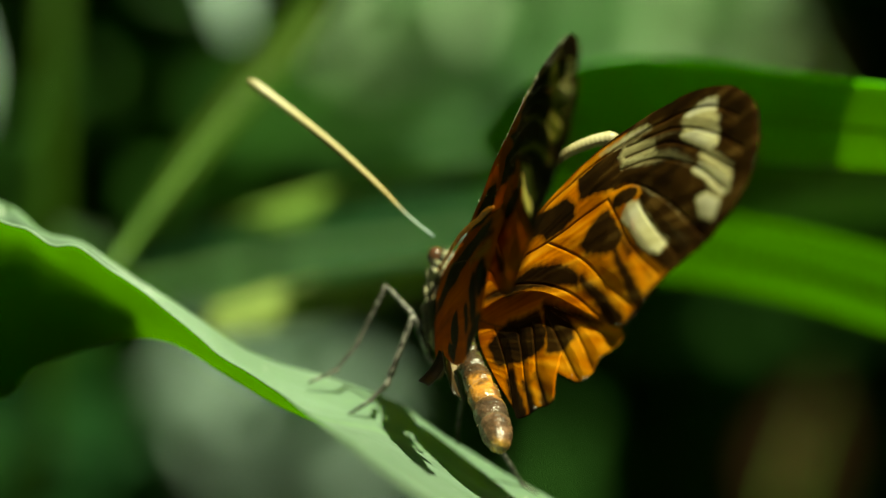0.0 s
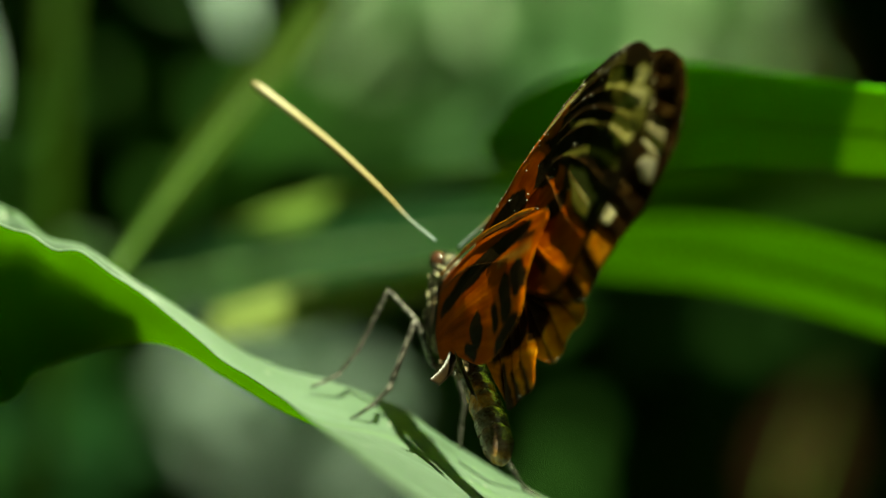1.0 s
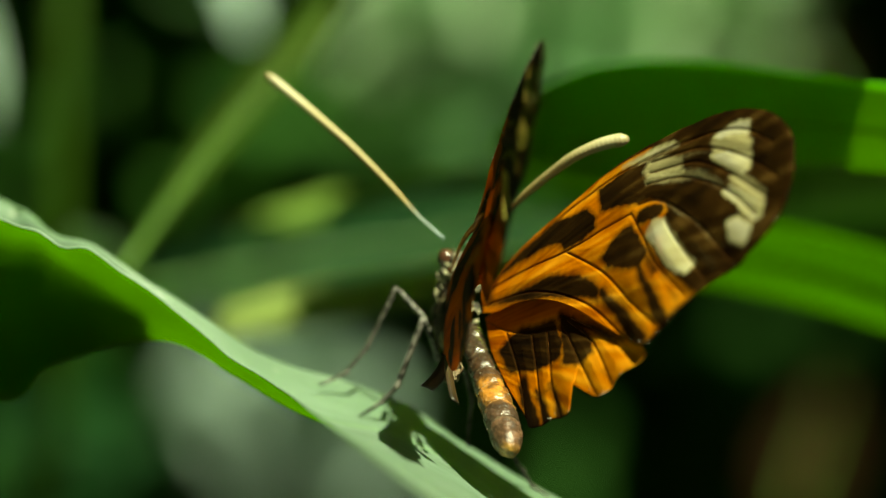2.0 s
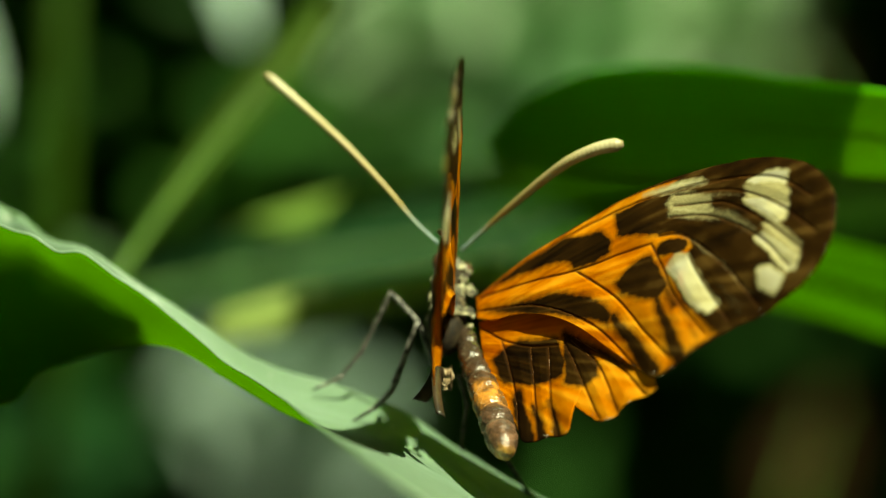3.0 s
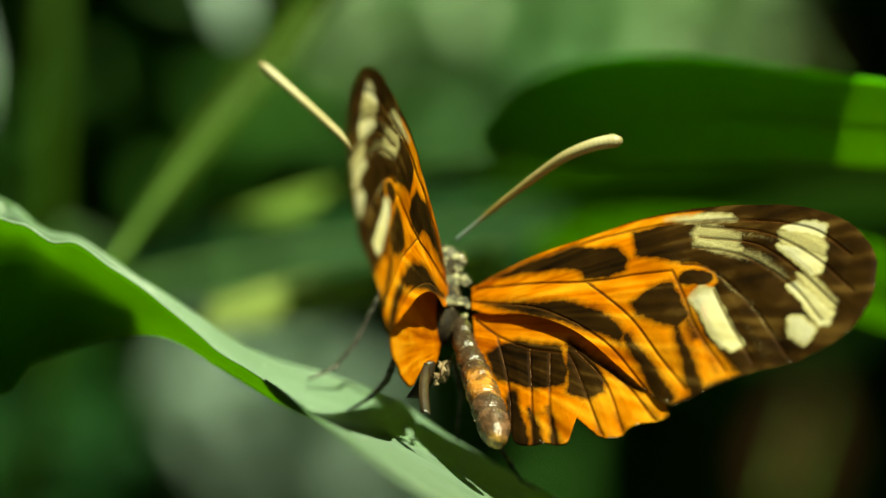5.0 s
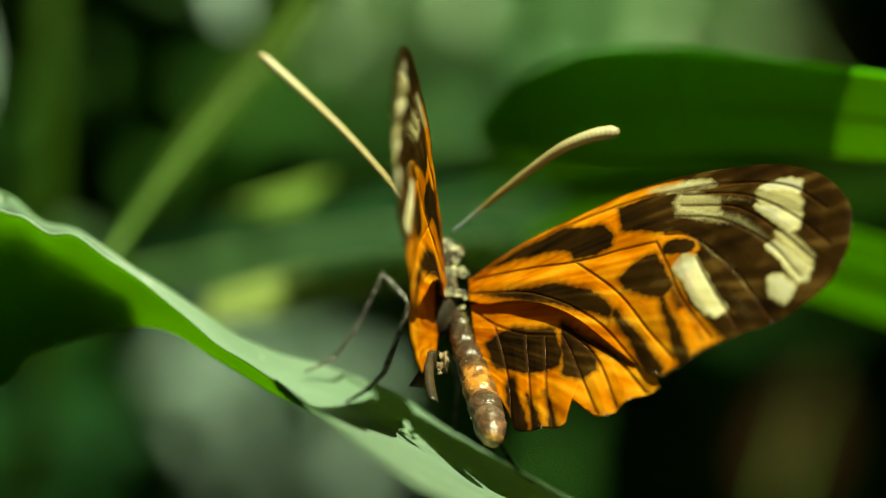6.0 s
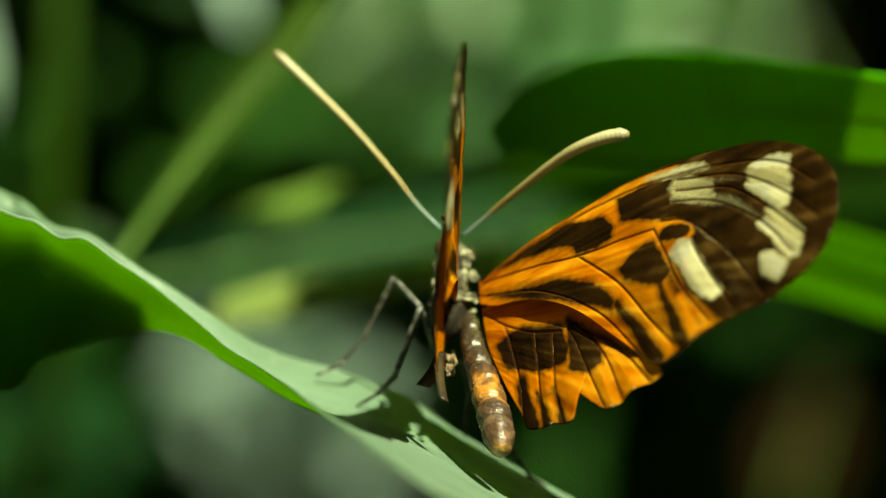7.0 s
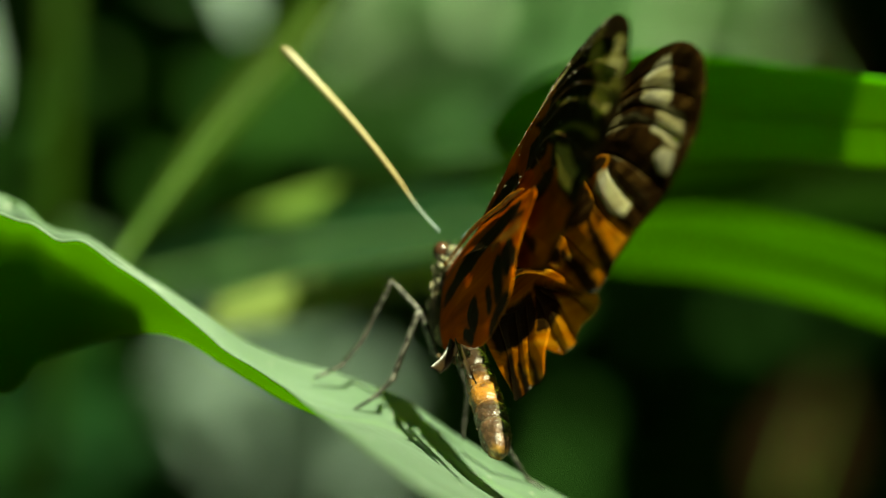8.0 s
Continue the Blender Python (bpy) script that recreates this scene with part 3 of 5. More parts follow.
# ---- the leaf on which the butterfly sits ----
def perch_leaf():
    root = tagged(new("perch_leaf"), "long glossy green leaf folded along its midrib", "leaf")
    n = 150
    far_edge = spline([(-75.8, 21.0, 16.5), (-61.3, 20.5, 10.6), (-48.5, 18.0, 4.8), (-45.7, 16.0, 3.6), (-43.2, 13.5, 1.6), (-41.5, 12.0, 0.9), (-38.2, 10.0, 0.3), (-35.0, 8.5, -1.7), (-32.0, 8.0, -3.7), (-29.0, 8.0, -5.5), (-26.0, 8.5, -7.6), (-23.0, 9.0, -9.7), (-20.1, 10.0, -11.5), (-17.0, 10.5, -12.8), (-13.4, 11.0, -13.8), (-11.0, 11.0, -14.6), (-4.9, 11.0, -16.9), (1.2, 10.0, -20.8), (7.2, 8.0, -24.4), (13.1, 6.0, -27.5), (24.7, 0.0, -33.2)], 400)
    keel = spline([(-74.7, 16.0, 5.2), (-59.8, 12.0, -15.0), (-47.3, 10.0, -19.0), (-43.6, 9.5, -15.3), (-40.5, 8.5, -13.6), (-35.1, 6.0, -11.2), (-31.6, 4.5, -10.2), (-29.2, 4.0, -10.2), (-26.2, 3.0, -11.3), (-22.5, 2.0, -13.3), (-19.5, 1.5, -15.1), (-16.6, 1.0, -16.8), (-13.6, 1.0, -18.1), (-10.7, 1.0, -18.8), (-5.3, 1.0, -19.8), (-0.0, 0.0, -22.2), (5.2, -1.0, -25.5), (15.7, -2.0, -30.1), (26.3, -1.0, -35.8)], 400)
    near_edge = spline([(-71.0, -1.0, 13.4), (-57.3, -2.0, 7.8), (-45.5, -3.0, 2.6), (-41.9, -3.5, 1.5), (-39.5, -4.0, -0.1), (-36.6, -4.5, -0.3), (-33.7, -4.5, -2.4), (-30.2, -4.5, -4.7), (-26.1, -5.0, -8.0), (-21.9, -7.0, -11.3), (-18.8, -10.0, -13.0), (-15.6, -18.0, -14.5), (-12.0, -32.0, -16.1), (-7.8, -46.0, -18.0), (-3.9, -55.0, -20.1), (0.0, -57.0, -22.4), (9.1, -46.0, -27.1), (26.1, -4.0, -35.7)], 400)
    # the near half bends along a line below its edge
    bend = spline([(-72.5, 6.0, 12.2), (-58.6, 5.0, 6.5), (-46.5, 4.0, 0.8), (-43.4, 3.5, 0.7), (-40.4, 3.0, -1.3), (-35.5, 1.5, -4.5), (-31.2, -0.5, -7.1), (-26.3, -2.0, -9.5), (-22.1, -4.0, -12.2), (-19.1, -6.0, -14.1), (-15.9, -11.0, -15.6), (-12.4, -20.0, -16.9), (-8.6, -28.0, -18.3), (-4.2, -34.0, -20.4), (-0.0, -35.0, -23.0), (9.7, -27.0, -28.3), (26.2, -3.0, -35.7)], 400)
    # the four lines run side by side along the leaf
    def even(line):
        run = np.maximum.accumulate(line[:, 0])
        want = np.linspace(run[0], run[-1], n)
        return np.stack([np.interp(want, run, line[:, a]) for a in range(3)], 1)

    far_edge, keel, near_edge, bend = [even(q) for q in (far_edge, keel, near_edge, bend)]
    c = np.linspace(-1, 1, 25)
    grid = np.zeros((n, 25, 3))
    for j, t in enumerate(c):
        if t < 0:
            grid[:, j] = keel + (far_edge - keel) * -t
        elif t < 0.5:
            grid[:, j] = keel + (bend - keel) * t * 2
        else:
            grid[:, j] = bend + (near_edge - bend) * (t * 2 - 1)
    # a rounded keel
    k = np.array([0.25, 0.5, 0.25])
    for _ in range(3):
        inner = grid.copy()
        inner[:, 1:-1] = k[0] * grid[:, :-2] + k[1] * grid[:, 1:-1] + k[2] * grid[:, 2:]
        grid = inner
    s = np.linspace(0, 1, n)
    for i in range(n):
        for j, t in enumerate(c):
            q = grid[i, j]
            grid[i, j, 2] += 0.12 * noise.noise((q[0] * 0.25, q[1] * 0.25, q[2] * 0.25)) + 0.10 * abs(t) * noise.noise((q[0] * 0.6, t * 2, 5))
    val = rgba(np.abs(np.tile(c, (n, 1))), np.tile(s[:, None], (1, 25)), np.zeros((n, 25)))
    me = sheet("blade", np.array([[tuple(mm(q)) for q in row] for row in grid]), 0.3 * MM, "across", np.concatenate([val.reshape(-1, 4)] * 2))
    me.materials.append(M_PERCH)
    me.materials.append(M_UNDER)
    for f in me.polygons[:(n - 1) * 24]:
        f.material_index = 1
    part("blade", me, None, root)
    mid = [tuple(mm(q)) for q in keel[n // 2::5]]
    part("midrib", tube("midrib", [(a, b, z + 0.0001) for a, b, z in mid], np.linspace(0.22, 0.16, len(mid)) * MM, 8), M_UNDER, root)
    lip = far_edge[:84:2]
    part("margin", tube("margin", [tuple(mm(q)) for q in lip], np.interp(np.linspace(0, 1, len(lip)), [0, 0.45, 0.75, 1.0], [0.16, 0.20, 0.12, 0.05]) * MM, 8), M_PERCH, root, "pale rolled leaf margin")
    st = spline([(-120, 60, -1000), (-112, 50, -500), (-100, 30, -80), tuple(keel[0])], 30)
    part("stalk", tube("stalk", [tuple(mm(q)) for q in st], np.linspace(3.5, 0.9, 30) * MM, 10), M_STALK, root)
    return root


perch_leaf()

# ---- overhead leaves that shade parts of the leaves below ----
overhead = []


def shade_leaf(points, lift, wd, shift=0.0, material=M_YOUNG):
    """A leaf held between the sun and the places given, on a leaf below."""
    pts = [Vector(p) + SUN * lift for p in points]
    sd = [SUN.cross(b - a).normalized() for a, b in zip(pts[:-1], pts[1:])]
    sd.append(sd[-1])
    pts = [p + q * shift for p, q in zip(pts, sd)]
    overhead.append(leaf_thing("overhead_leaf", "green leaf overhead that shades the leaves below", material, [tuple(p) for p in pts], [wd], [tuple(q) for q in sd],
                               count=40, rib=0.6))
    root = overhead[-1]
    e = pts[-1]
    twig(root, tuple(e), (e.x + 60, e.y + 120, e.z + 500), (e.x + 100, e.y + 200, 1700.0), 1.6)


shade_leaf([(-31.2, -0.5, -7.1), (-35.5, 1.5, -4.5), (-40.4, 3.0, -1.3), (-43.4, 3.5, 0.7), (-46.5, 4.0, 0.8), (-58.6, 5.0, 6.5), (-72.5, 6.0, 12.2)], 150, 2.8, -2.8, M_HEDGE)
shade_leaf([(46.6, 32.0, 13.4), (39.3, 38.0, 14.3), (31.3, 45.0, 15.1), (23.2, 54.0, 15.3), (15.3, 62.0, 14.3), (3.2, 74.0, 12.0)], 32, 11.5, 1.6)
shade_leaf([(-17.3, 161.0, 7.0), (-9.3, 155.0, 8.7), (-2.1, 150.0, 10.3), (5.7, 145.0, 11.6), (16.9, 138.0, 13.3)], 210, 5)
shade_leaf([(-20.6, 125.5, -8.4), (-14.8, 120.0, -7.1), (-3.5, 110.0, -4.6), (2.6, 105.0, -3.2), (12.8, 96.0, -1.1)], 230, 5)

# ---- the butterfly ----
AXIS = Vector((0.0647, 0.576, 0.8149)).normalized()      # from tail to head
OPEN = Vector((0.7639, -0.554, 0.331)).normalized()      # the spread wing at angle nought
CROSS = AXIS.cross(OPEN)
HINGE_R, HINGE_L = Vector((3.47, 0, -5.35)) * MM, Vector((1.29, 0, -5.12)) * MM
BACK = (Matrix.Rotation(radians(-24.5), 3, AXIS) @ OPEN).normalized()   # out of the insect's back

butterfly = tagged(new("butterfly"), "orange, black and cream butterfly with worn wings on a leaf", "butterfly")
butterfly.location = (0, 0, HOME)


def local(p):
    return (p[0] * MM, p[1] * MM, p[2] * MM)


def wing_pose(hinge, angle, nod, twist):
    r = (Matrix.Rotation(radians(angle), 3, AXIS) @ Matrix.Rotation(radians(nod), 3, OPEN) @ Matrix.Rotation(radians(twist), 3, CROSS))
    x, y = r @ OPEN, r @ AXIS
    z = x.cross(y)
    m = Matrix((x, y, z)).transposed().to_4x4()
    m.translation = hinge
    return m


class Pattern:
    """Marks on a wing, in millimetres out from the hinge and along the body."""

    def __init__(self):
        self.marks = []
        self.veins = []

    def bar(self, kind, p, q, rp, rq=None, w=1.0, soft=0.55):
        self.marks.append((kind, p, q, rp, rp if rq is None else rq, w, soft))
        return self

    def patch(self, kind, *pts, w=1.0, soft=0.45):
        """A mark with a drawn outline."""
        self.marks.append((kind, np.array(pts, float), None, 0.22, 0.22, w, soft))
        return self

    def trail(self, kind, pts, r, w=1.0, soft=0.45):
        """A mark along a bent line, with a half-width at each place."""
        for i in range(len(pts) - 1):
            self.bar(kind, pts[i], pts[i + 1], r[i], r[i + 1], w, soft)
        return self

    def vein(self, *pts, r=0.16):
        self.veins.append((spline(pts, 30) if len(pts) > 2 else np.array(pts, float), r))
        return self

    @staticmethod
    def dist(x, y, p, q):
        p, q = np.array(p, float), np.array(q, float)
        d = q - p
        t = np.clip(((x - p[0]) * d[0] + (y - p[1]) * d[1]) / max(d @ d, 1e-9), 0, 1)
        return np.hypot(x - p[0] - t * d[0], y - p[1] - t * d[1]), t

    @classmethod
    def outline(cls, x, y, pts):
        """How far a place lies outside an outline; negative inside."""
        d, inside = np.full_like(x, 99.0), np.zeros(x.shape, bool)
        for p, q in zip(pts, np.roll(pts, -1, axis=0)):
            d = np.minimum(d, cls.dist(x, y, p, q)[0])
            if p[1] != q[1]:
                inside ^= ((p[1] > y) != (q[1] > y)) & (x < (q[0] - p[0]) * (y - p[1]) / (q[1] - p[1]) + p[0])
        return np.where(inside, -d, d)

    def paint(self, x, y):
        ph = np.random.RandomState(2).uniform(0, 6.28, 8)
        xw = x + 0.10 * np.sin(1.3 * y + ph[0]) + 0.05 * np.sin(4.3 * y + 1.9 * x + ph[1])
        yw = y + 0.10 * np.sin(1.2 * x + ph[2]) + 0.05 * np.sin(4.7 * x - 2.3 * y + ph[3])
        dark, pale = np.zeros_like(x), np.zeros_like(x)
        for kind, p, q, rp, rq, w, soft in self.marks:
            d, t = (self.outline(xw, yw, p), 0.0) if q is None else self.dist(xw, yw, p, q)
            m = w * np.clip(0.5 - (d - (rp + (rq - rp) * t)) / (2 * soft), 0, 1)
            if kind == "dark":
                dark = np.maximum(dark, m)
                pale = pale * (1 - m)
            elif kind == "pale":
                pale = np.maximum(pale, m)
            else:
                dark = dark * (1 - m)
                pale = pale * (1 - m)
        vein = np.zeros_like(x)
        near = np.full_like(x, 9.0)
        for pts, r in self.veins:
            for p, q in zip(pts[:-1], pts[1:]):
                d, _ = self.dist(x, y, p, q)
                vein = np.maximum(vein, np.clip(1.3 - d / r, 0, 1))
                near = np.minimum(near, d)
        return dark, pale, np.clip(vein, 0, 1), near


def wing_grid(front, rear, rows, cols):
    a = spline(front, rows)
    b = spline(rear, rows)
    t = np.linspace(0, 1, cols)[None, :, None]
    return a[:, None, :] * (1 - t) + b[:, None, :] * t


def fore_under():
    """The underside: black outer half with olive and white spots, orange base with black spots."""
    P = Pattern()
    P.patch("dark", (22.6, 3.4), (26.0, 2.0), (28.2, 3.0), (29.6, 6.8), (40.0, 5.0), (47.6, -1.0), (47.1, -15.4), (42.1, -17.5), (35.2, -19.0), (31.2, -14.6), (28.6, -9.8), (28.2, -6.8), (27.4, -4.0), (25.4, -1.2))
    P.patch("dark", (5.2, 1.6), (10.7, 2.3), (14.8, 2.4), (17.6, 0.9), (19.0, -1.6), (17.2, -2.4), (11.1, -0.6), soft=0.3)
    P.patch("dark", (20.6, -1.0), (21.0, 1.6), (25.1, 1.0), (26.7, -2.0), (25.3, -3.2), (22.4, -2.6), soft=0.3)
    P.bar("dark", (27.9, -4.9), (27.6, -6.4), 0.9, 0.9, soft=0.3)
    P.bar("dark", (23.6, -6.6), (26.2, -7.4), 1.2, 1.3, soft=0.3)
    P.bar("dark", (19.6, -8.6), (22.4, -13.0), 0.5, 0.9, w=0.8, soft=0.4)
    # olive veil, bright costal strip and pale spots
    P.trail("pale", [(22.8, 4.8), (27.6, 4.5), (31.2, 4.0)], [0.5, 0.7, 0.4], w=0.8, soft=0.4)
    P.trail("pale", [(31.0, 3.8), (36.0, 2.4), (40.0, 0.4)], [0.35, 0.4, 0.5], w=0.3, soft=0.5)
    P.bar("pale", (37.2, -0.4), (38.8, -1.4), 1.1, 1.3, w=0.75, soft=0.6)
    P.bar("pale", (38.6, -3.0), (40.6, -6.0), 1.3, 1.2, w=0.7, soft=0.6)
    P.trail("pale", [(27.3, -2.4), (32.3, -5.5), (35.5, -8.8), (37.9, -12.0)], [0.35, 0.45, 0.5, 0.6], w=0.5, soft=0.5)
    P.trail("pale", [(28.8, 0.6), (32.6, -2.2), (36.4, -6.0)], [0.5, 0.4, 0.4], w=0.38, soft=0.5)
    P.bar("pale", (40.6, -6.6), (43.0, -11.0), 1.4, 1.4, w=0.35, soft=0.7)
    P.patch("pale", (28.9, -5.1), (31.1, -7.6), (33.2, -12.6), (31.0, -13.0), (28.4, -8.6), soft=0.4)
    P.bar("pale", (43.2, -4.9), (43.8, -5.5), 0.95, 0.95, soft=0.35)
    P.bar("pale", (41.8, -6.2), (43.4, -8.2), 1.0, 1.1, soft=0.35)
    P.bar("pale", (38.4, -7.2), (40.6, -10.0), 1.25, 1.15, soft=0.35)
    P.bar("pale", (38.3, -9.2), (38.5, -9.8), 0.6, w=0.7, soft=0.4)
    P.bar("pale", (34.6, -15.0), (35.8, -16.8), 0.7, soft=0.4)
    return P


def fore_pattern(under):
    if under:
        return fore_under()
    P = Pattern()
    # the dark outer half, with an orange ring about the spot at the cell's end
    P.patch("dark", (19.3, 0.6), (18.5, 4.0), (20.2, 4.0), (24.9, 4.2), (28.4, 6.6), (35.5, 6.2), (41.0, 3.6), (47.2, -2.3), (47.0, -8.9), (44.0, -16.7), (37.6, -17.6), (33.6, -16.2),
            (31.4, -15.5), (29.5, -12.9), (28.1, -10.5), (26.9, -8.2), (26.0, -6.3), (28.4, -5.3), (28.8, -4.5), (28.3, -3.2), (26.0, -1.4), (22.9, -0.7), soft=0.55)
    P.bar("dark", (25.3, -3.2), (27.3, -3.9), 1.05, 1.0, soft=0.4)
    P.patch("dark", (19.6, -5.2), (21.6, -3.9), (23.6, -3.3), (25.0, -5.2), (26.2, -8.2), (25.0, -9.2), (22.6, -8.4), (20.2, -6.8), soft=0.7)
    P.patch("dark", (2.6, 1.3), (8.2, 2.7), (11.9, 3.4), (16.9, 2.0), (18.5, 0.3), (18.4, -1.0), (16.5, -1.7), (14.0, -1.3), (13.2, -0.2), (9.7, 0.6), (4.8, 0.9), soft=0.6)
    P.patch("dark", (1.9, -1.7), (5.2, -2.5), (9.3, -3.2), (13.2, -4.1), (16.2, -5.6), (18.4, -7.6), (19.2, -8.9), (18.9, -10.0), (16.9, -8.9), (13.3, -7.1), (9.5, -5.4), (5.4, -3.8), soft=0.8)
    P.bar("dark", (19.3, -9.0), (24.2, -17.0), 0.6, 1.25, soft=0.7)
    P.bar("dark", (24.9, -9.0), (27.8, -17.4), 0.6, 1.2, w=0.92, soft=0.7)
    P.trail("dark", [(25.3, -7.2), (28.0, -12.4), (29.4, -14.6)], [0.9, 1.3, 1.2], w=0.75, soft=0.9)
    P.bar("orange", (27.4, -11.6), (29.4, -16.6), 0.25, 0.45, w=0.9, soft=0.4)
    P.bar("orange", (29.0, -12.6), (31.0, -15.8), 0.5, 0.9, w=0.55, soft=0.7)
    # tan shade between the outer veins
    P.trail("pale", [(29.4, -0.5), (33.2, -2.4), (36.3, -5.2)], [0.8, 0.7, 0.35], w=0.34, soft=0.7)
    P.trail("pale", [(30.4, 1.2), (34.4, -0.2)], [0.7, 0.4], w=0.24, soft=0.7)
    P.trail("pale", [(26.6, -2.0), (29.0, -3.8), (31.5, -6.5), (34.1, -9.9), (35.8, -12.2)], [0.22, 0.26, 0.26, 0.25, 0.2], w=0.30, soft=0.35)
    P.trail("pale", [(32.4, -10.2), (34.8, -14.4)], [0.9, 1.3], w=0.16, soft=0.9)
    P.trail("pale", [(42.0, -2.2), (42.4, -5.4), (41.6, -8.0)], [0.7, 0.8, 0.5], w=0.15, soft=0.9)
    # cream marks
    P.patch("pale", (22.0, 4.8), (23.8, 5.0), (26.3, 4.7), (29.2, 4.0), (29.9, 3.3), (27.4, 3.7), (24.9, 4.1), w=0.75, soft=0.4)
    P.patch("pale", (25.2, 2.4), (25.7, 3.3), (27.5, 3.1), (30.5, 1.3), (30.7, -0.5), (28.4, -0.7), (25.7, 0.7), w=0.46, soft=0.5)
    P.trail("pale", [(25.9, 1.2), (28.6, 0.1), (31.0, -0.8)], [0.3, 0.35, 0.25], w=0.75, soft=0.4)
    P.patch("pale", (26.1, -5.9), (27.0, -5.0), (28.4, -5.3), (30.1, -8.9), (32.0, -12.3), (31.1, -12.8), (29.9, -12.0), (28.3, -9.6), soft=0.35)
    P.patch("pale", (35.2, 1.3), (36.9, 1.3), (38.4, 1.1), (39.7, 0.6), (39.5, -0.6), (35.9, 0.7), soft=0.3)
    P.patch("pale", (34.8, 0.8), (36.3, 0.5), (39.6, -1.0), (40.0, -1.9), (39.8, -2.9), (35.5, -0.8), w=0.55, soft=0.35)
    P.patch("pale", (35.0, -1.0), (36.9, -1.7), (39.8, -3.4), (39.6, -5.0), (38.9, -5.2), (37.2, -3.7), w=0.9, soft=0.3)
    P.patch("pale", (37.3, -4.9), (39.2, -5.6), (40.2, -6.9), (41.3, -8.7), (41.3, -9.4), (40.5, -9.4), (38.9, -7.4), w=0.58, soft=0.35)
    P.patch("pale", (36.4, -6.1), (37.3, -6.0), (38.9, -7.7), (41.2, -10.1), (40.9, -11.1), (40.1, -11.0), (38.6, -9.2), soft=0.3)
    P.patch("pale", (36.9, -10.1), (37.9, -10.1), (39.5, -11.4), (38.9, -12.6), (38.3, -13.2), (36.9, -12.1), w=0.88, soft=0.35)
    # veins
    P.vein((0.5, 0.3), (7.4, -0.6), (14.0, -1.7), (19.0, -1.8), (23.6, -2.1))
    P.vein((14.0, -1.7), (19.4, -6.9), (23.2, -12.2), (26.3, -16.3))
    P.vein((23.6, -2.1), (25.3, -5.6), (27.0, -9.6), (30.4, -15.0))
    P.vein((28.4, -5.3), (30.2, -9.0), (33.2, -14.4))
    P.vein((24.5, -1.4), (26.8, -2.1), (29.0, -3.8), (31.5, -6.5), (34.1, -9.9), (36.7, -14.2), r=0.17)
    P.vein((25.6, 0.5), (30.8, -1.4), (36.6, -6.0), (40.0, -10.6), r=0.17)
    P.vein((26.0, 1.8), (32.4, -0.4), (37.4, -4.6), (41.8, -9.6))
    P.vein((26.0, 3.2), (33.0, 1.0), (38.6, -2.9), (43.2, -7.8))
    P.vein((23.1, 4.2), (33.0, 2.4), (38.6, 0.3), (42.6, -3.4))
    P.vein((0.5, 0.7), (7.9, 2.9), (18.8, 4.3), (28.7, 3.5), (35.0, 1.9), r=0.2)
    P.vein((0.7, -1.4), (9.2, -4.2), (16.8, -9.3), (22.0, -15.7))
    return P


def hind_pattern(under):
    P = Pattern()
    P.patch("dark", (3.0, -8.0), (4.2, -7.2), (6.6, -7.0), (11.5, -8.6), (12.9, -11.5), (12.7, -13.6), (10.1, -13.4), (7.4, -12.6), (4.7, -11.3), soft=0.55)
    P.patch("dark", (12.4, -8.8), (14.3, -9.2), (16.6, -12.6), (17.4, -15.1), (15.8, -15.6), (13.3, -14.6), soft=0.55)
    P.trail("dark", [(12.6, -8.6), (17.1, -12.1), (21.4, -15.4)], [0.8, 0.7, 0.4], w=0.85, soft=0.6)
    P.bar("dark", (6.6, -13.6), (8.5, -19.8), 0.9, 1.4, w=0.9, soft=0.5)
    P.bar("dark", (9.1, -15.6), (10.9, -21.0), 0.45, 1.0, w=0.9, soft=0.5)
    P.bar("dark", (11.3, -16.0), (12.7, -20.8), 0.35, 0.85, w=0.9, soft=0.5)
    P.bar("dark", (7.6, -15.8), (11.8, -16.9), 0.45, 0.4, w=0.6, soft=0.6)
    P.bar("dark", (16.4, -17.6), (17.4, -20.0), 0.25, 0.35, w=0.7, soft=0.5)
    P.bar("dark", (18.6, -17.6), (20.4, -20.2), 0.25, 0.4, w=0.7, soft=0.5)
    P.bar("dark", (21.4, -16.6), (23.4, -19.0), 0.25, 0.45, w=0.7, soft=0.5)
    P.vein((1.0, -3.4), (4.1, -6.0), (8.0, -8.2), (11.7, -9.4))
    P.vein((8.0, -8.2), (9.1, -14.4), (10.0, -19.8))
    P.vein((10.5, -9.2), (11.3, -15.3), (12.4, -20.2))
    P.vein((12.6, -9.6), (14.4, -13.0), (17.6, -20.2))
    P.vein((13.4, -9.4), (17.3, -14.0), (19.8, -20.0))
    P.vein((13.9, -9.3), (19.4, -14.3), (23.0, -19.0))
    P.vein((4.0, -6.1), (6.1, -12.3), (7.3, -18.6))
    return P


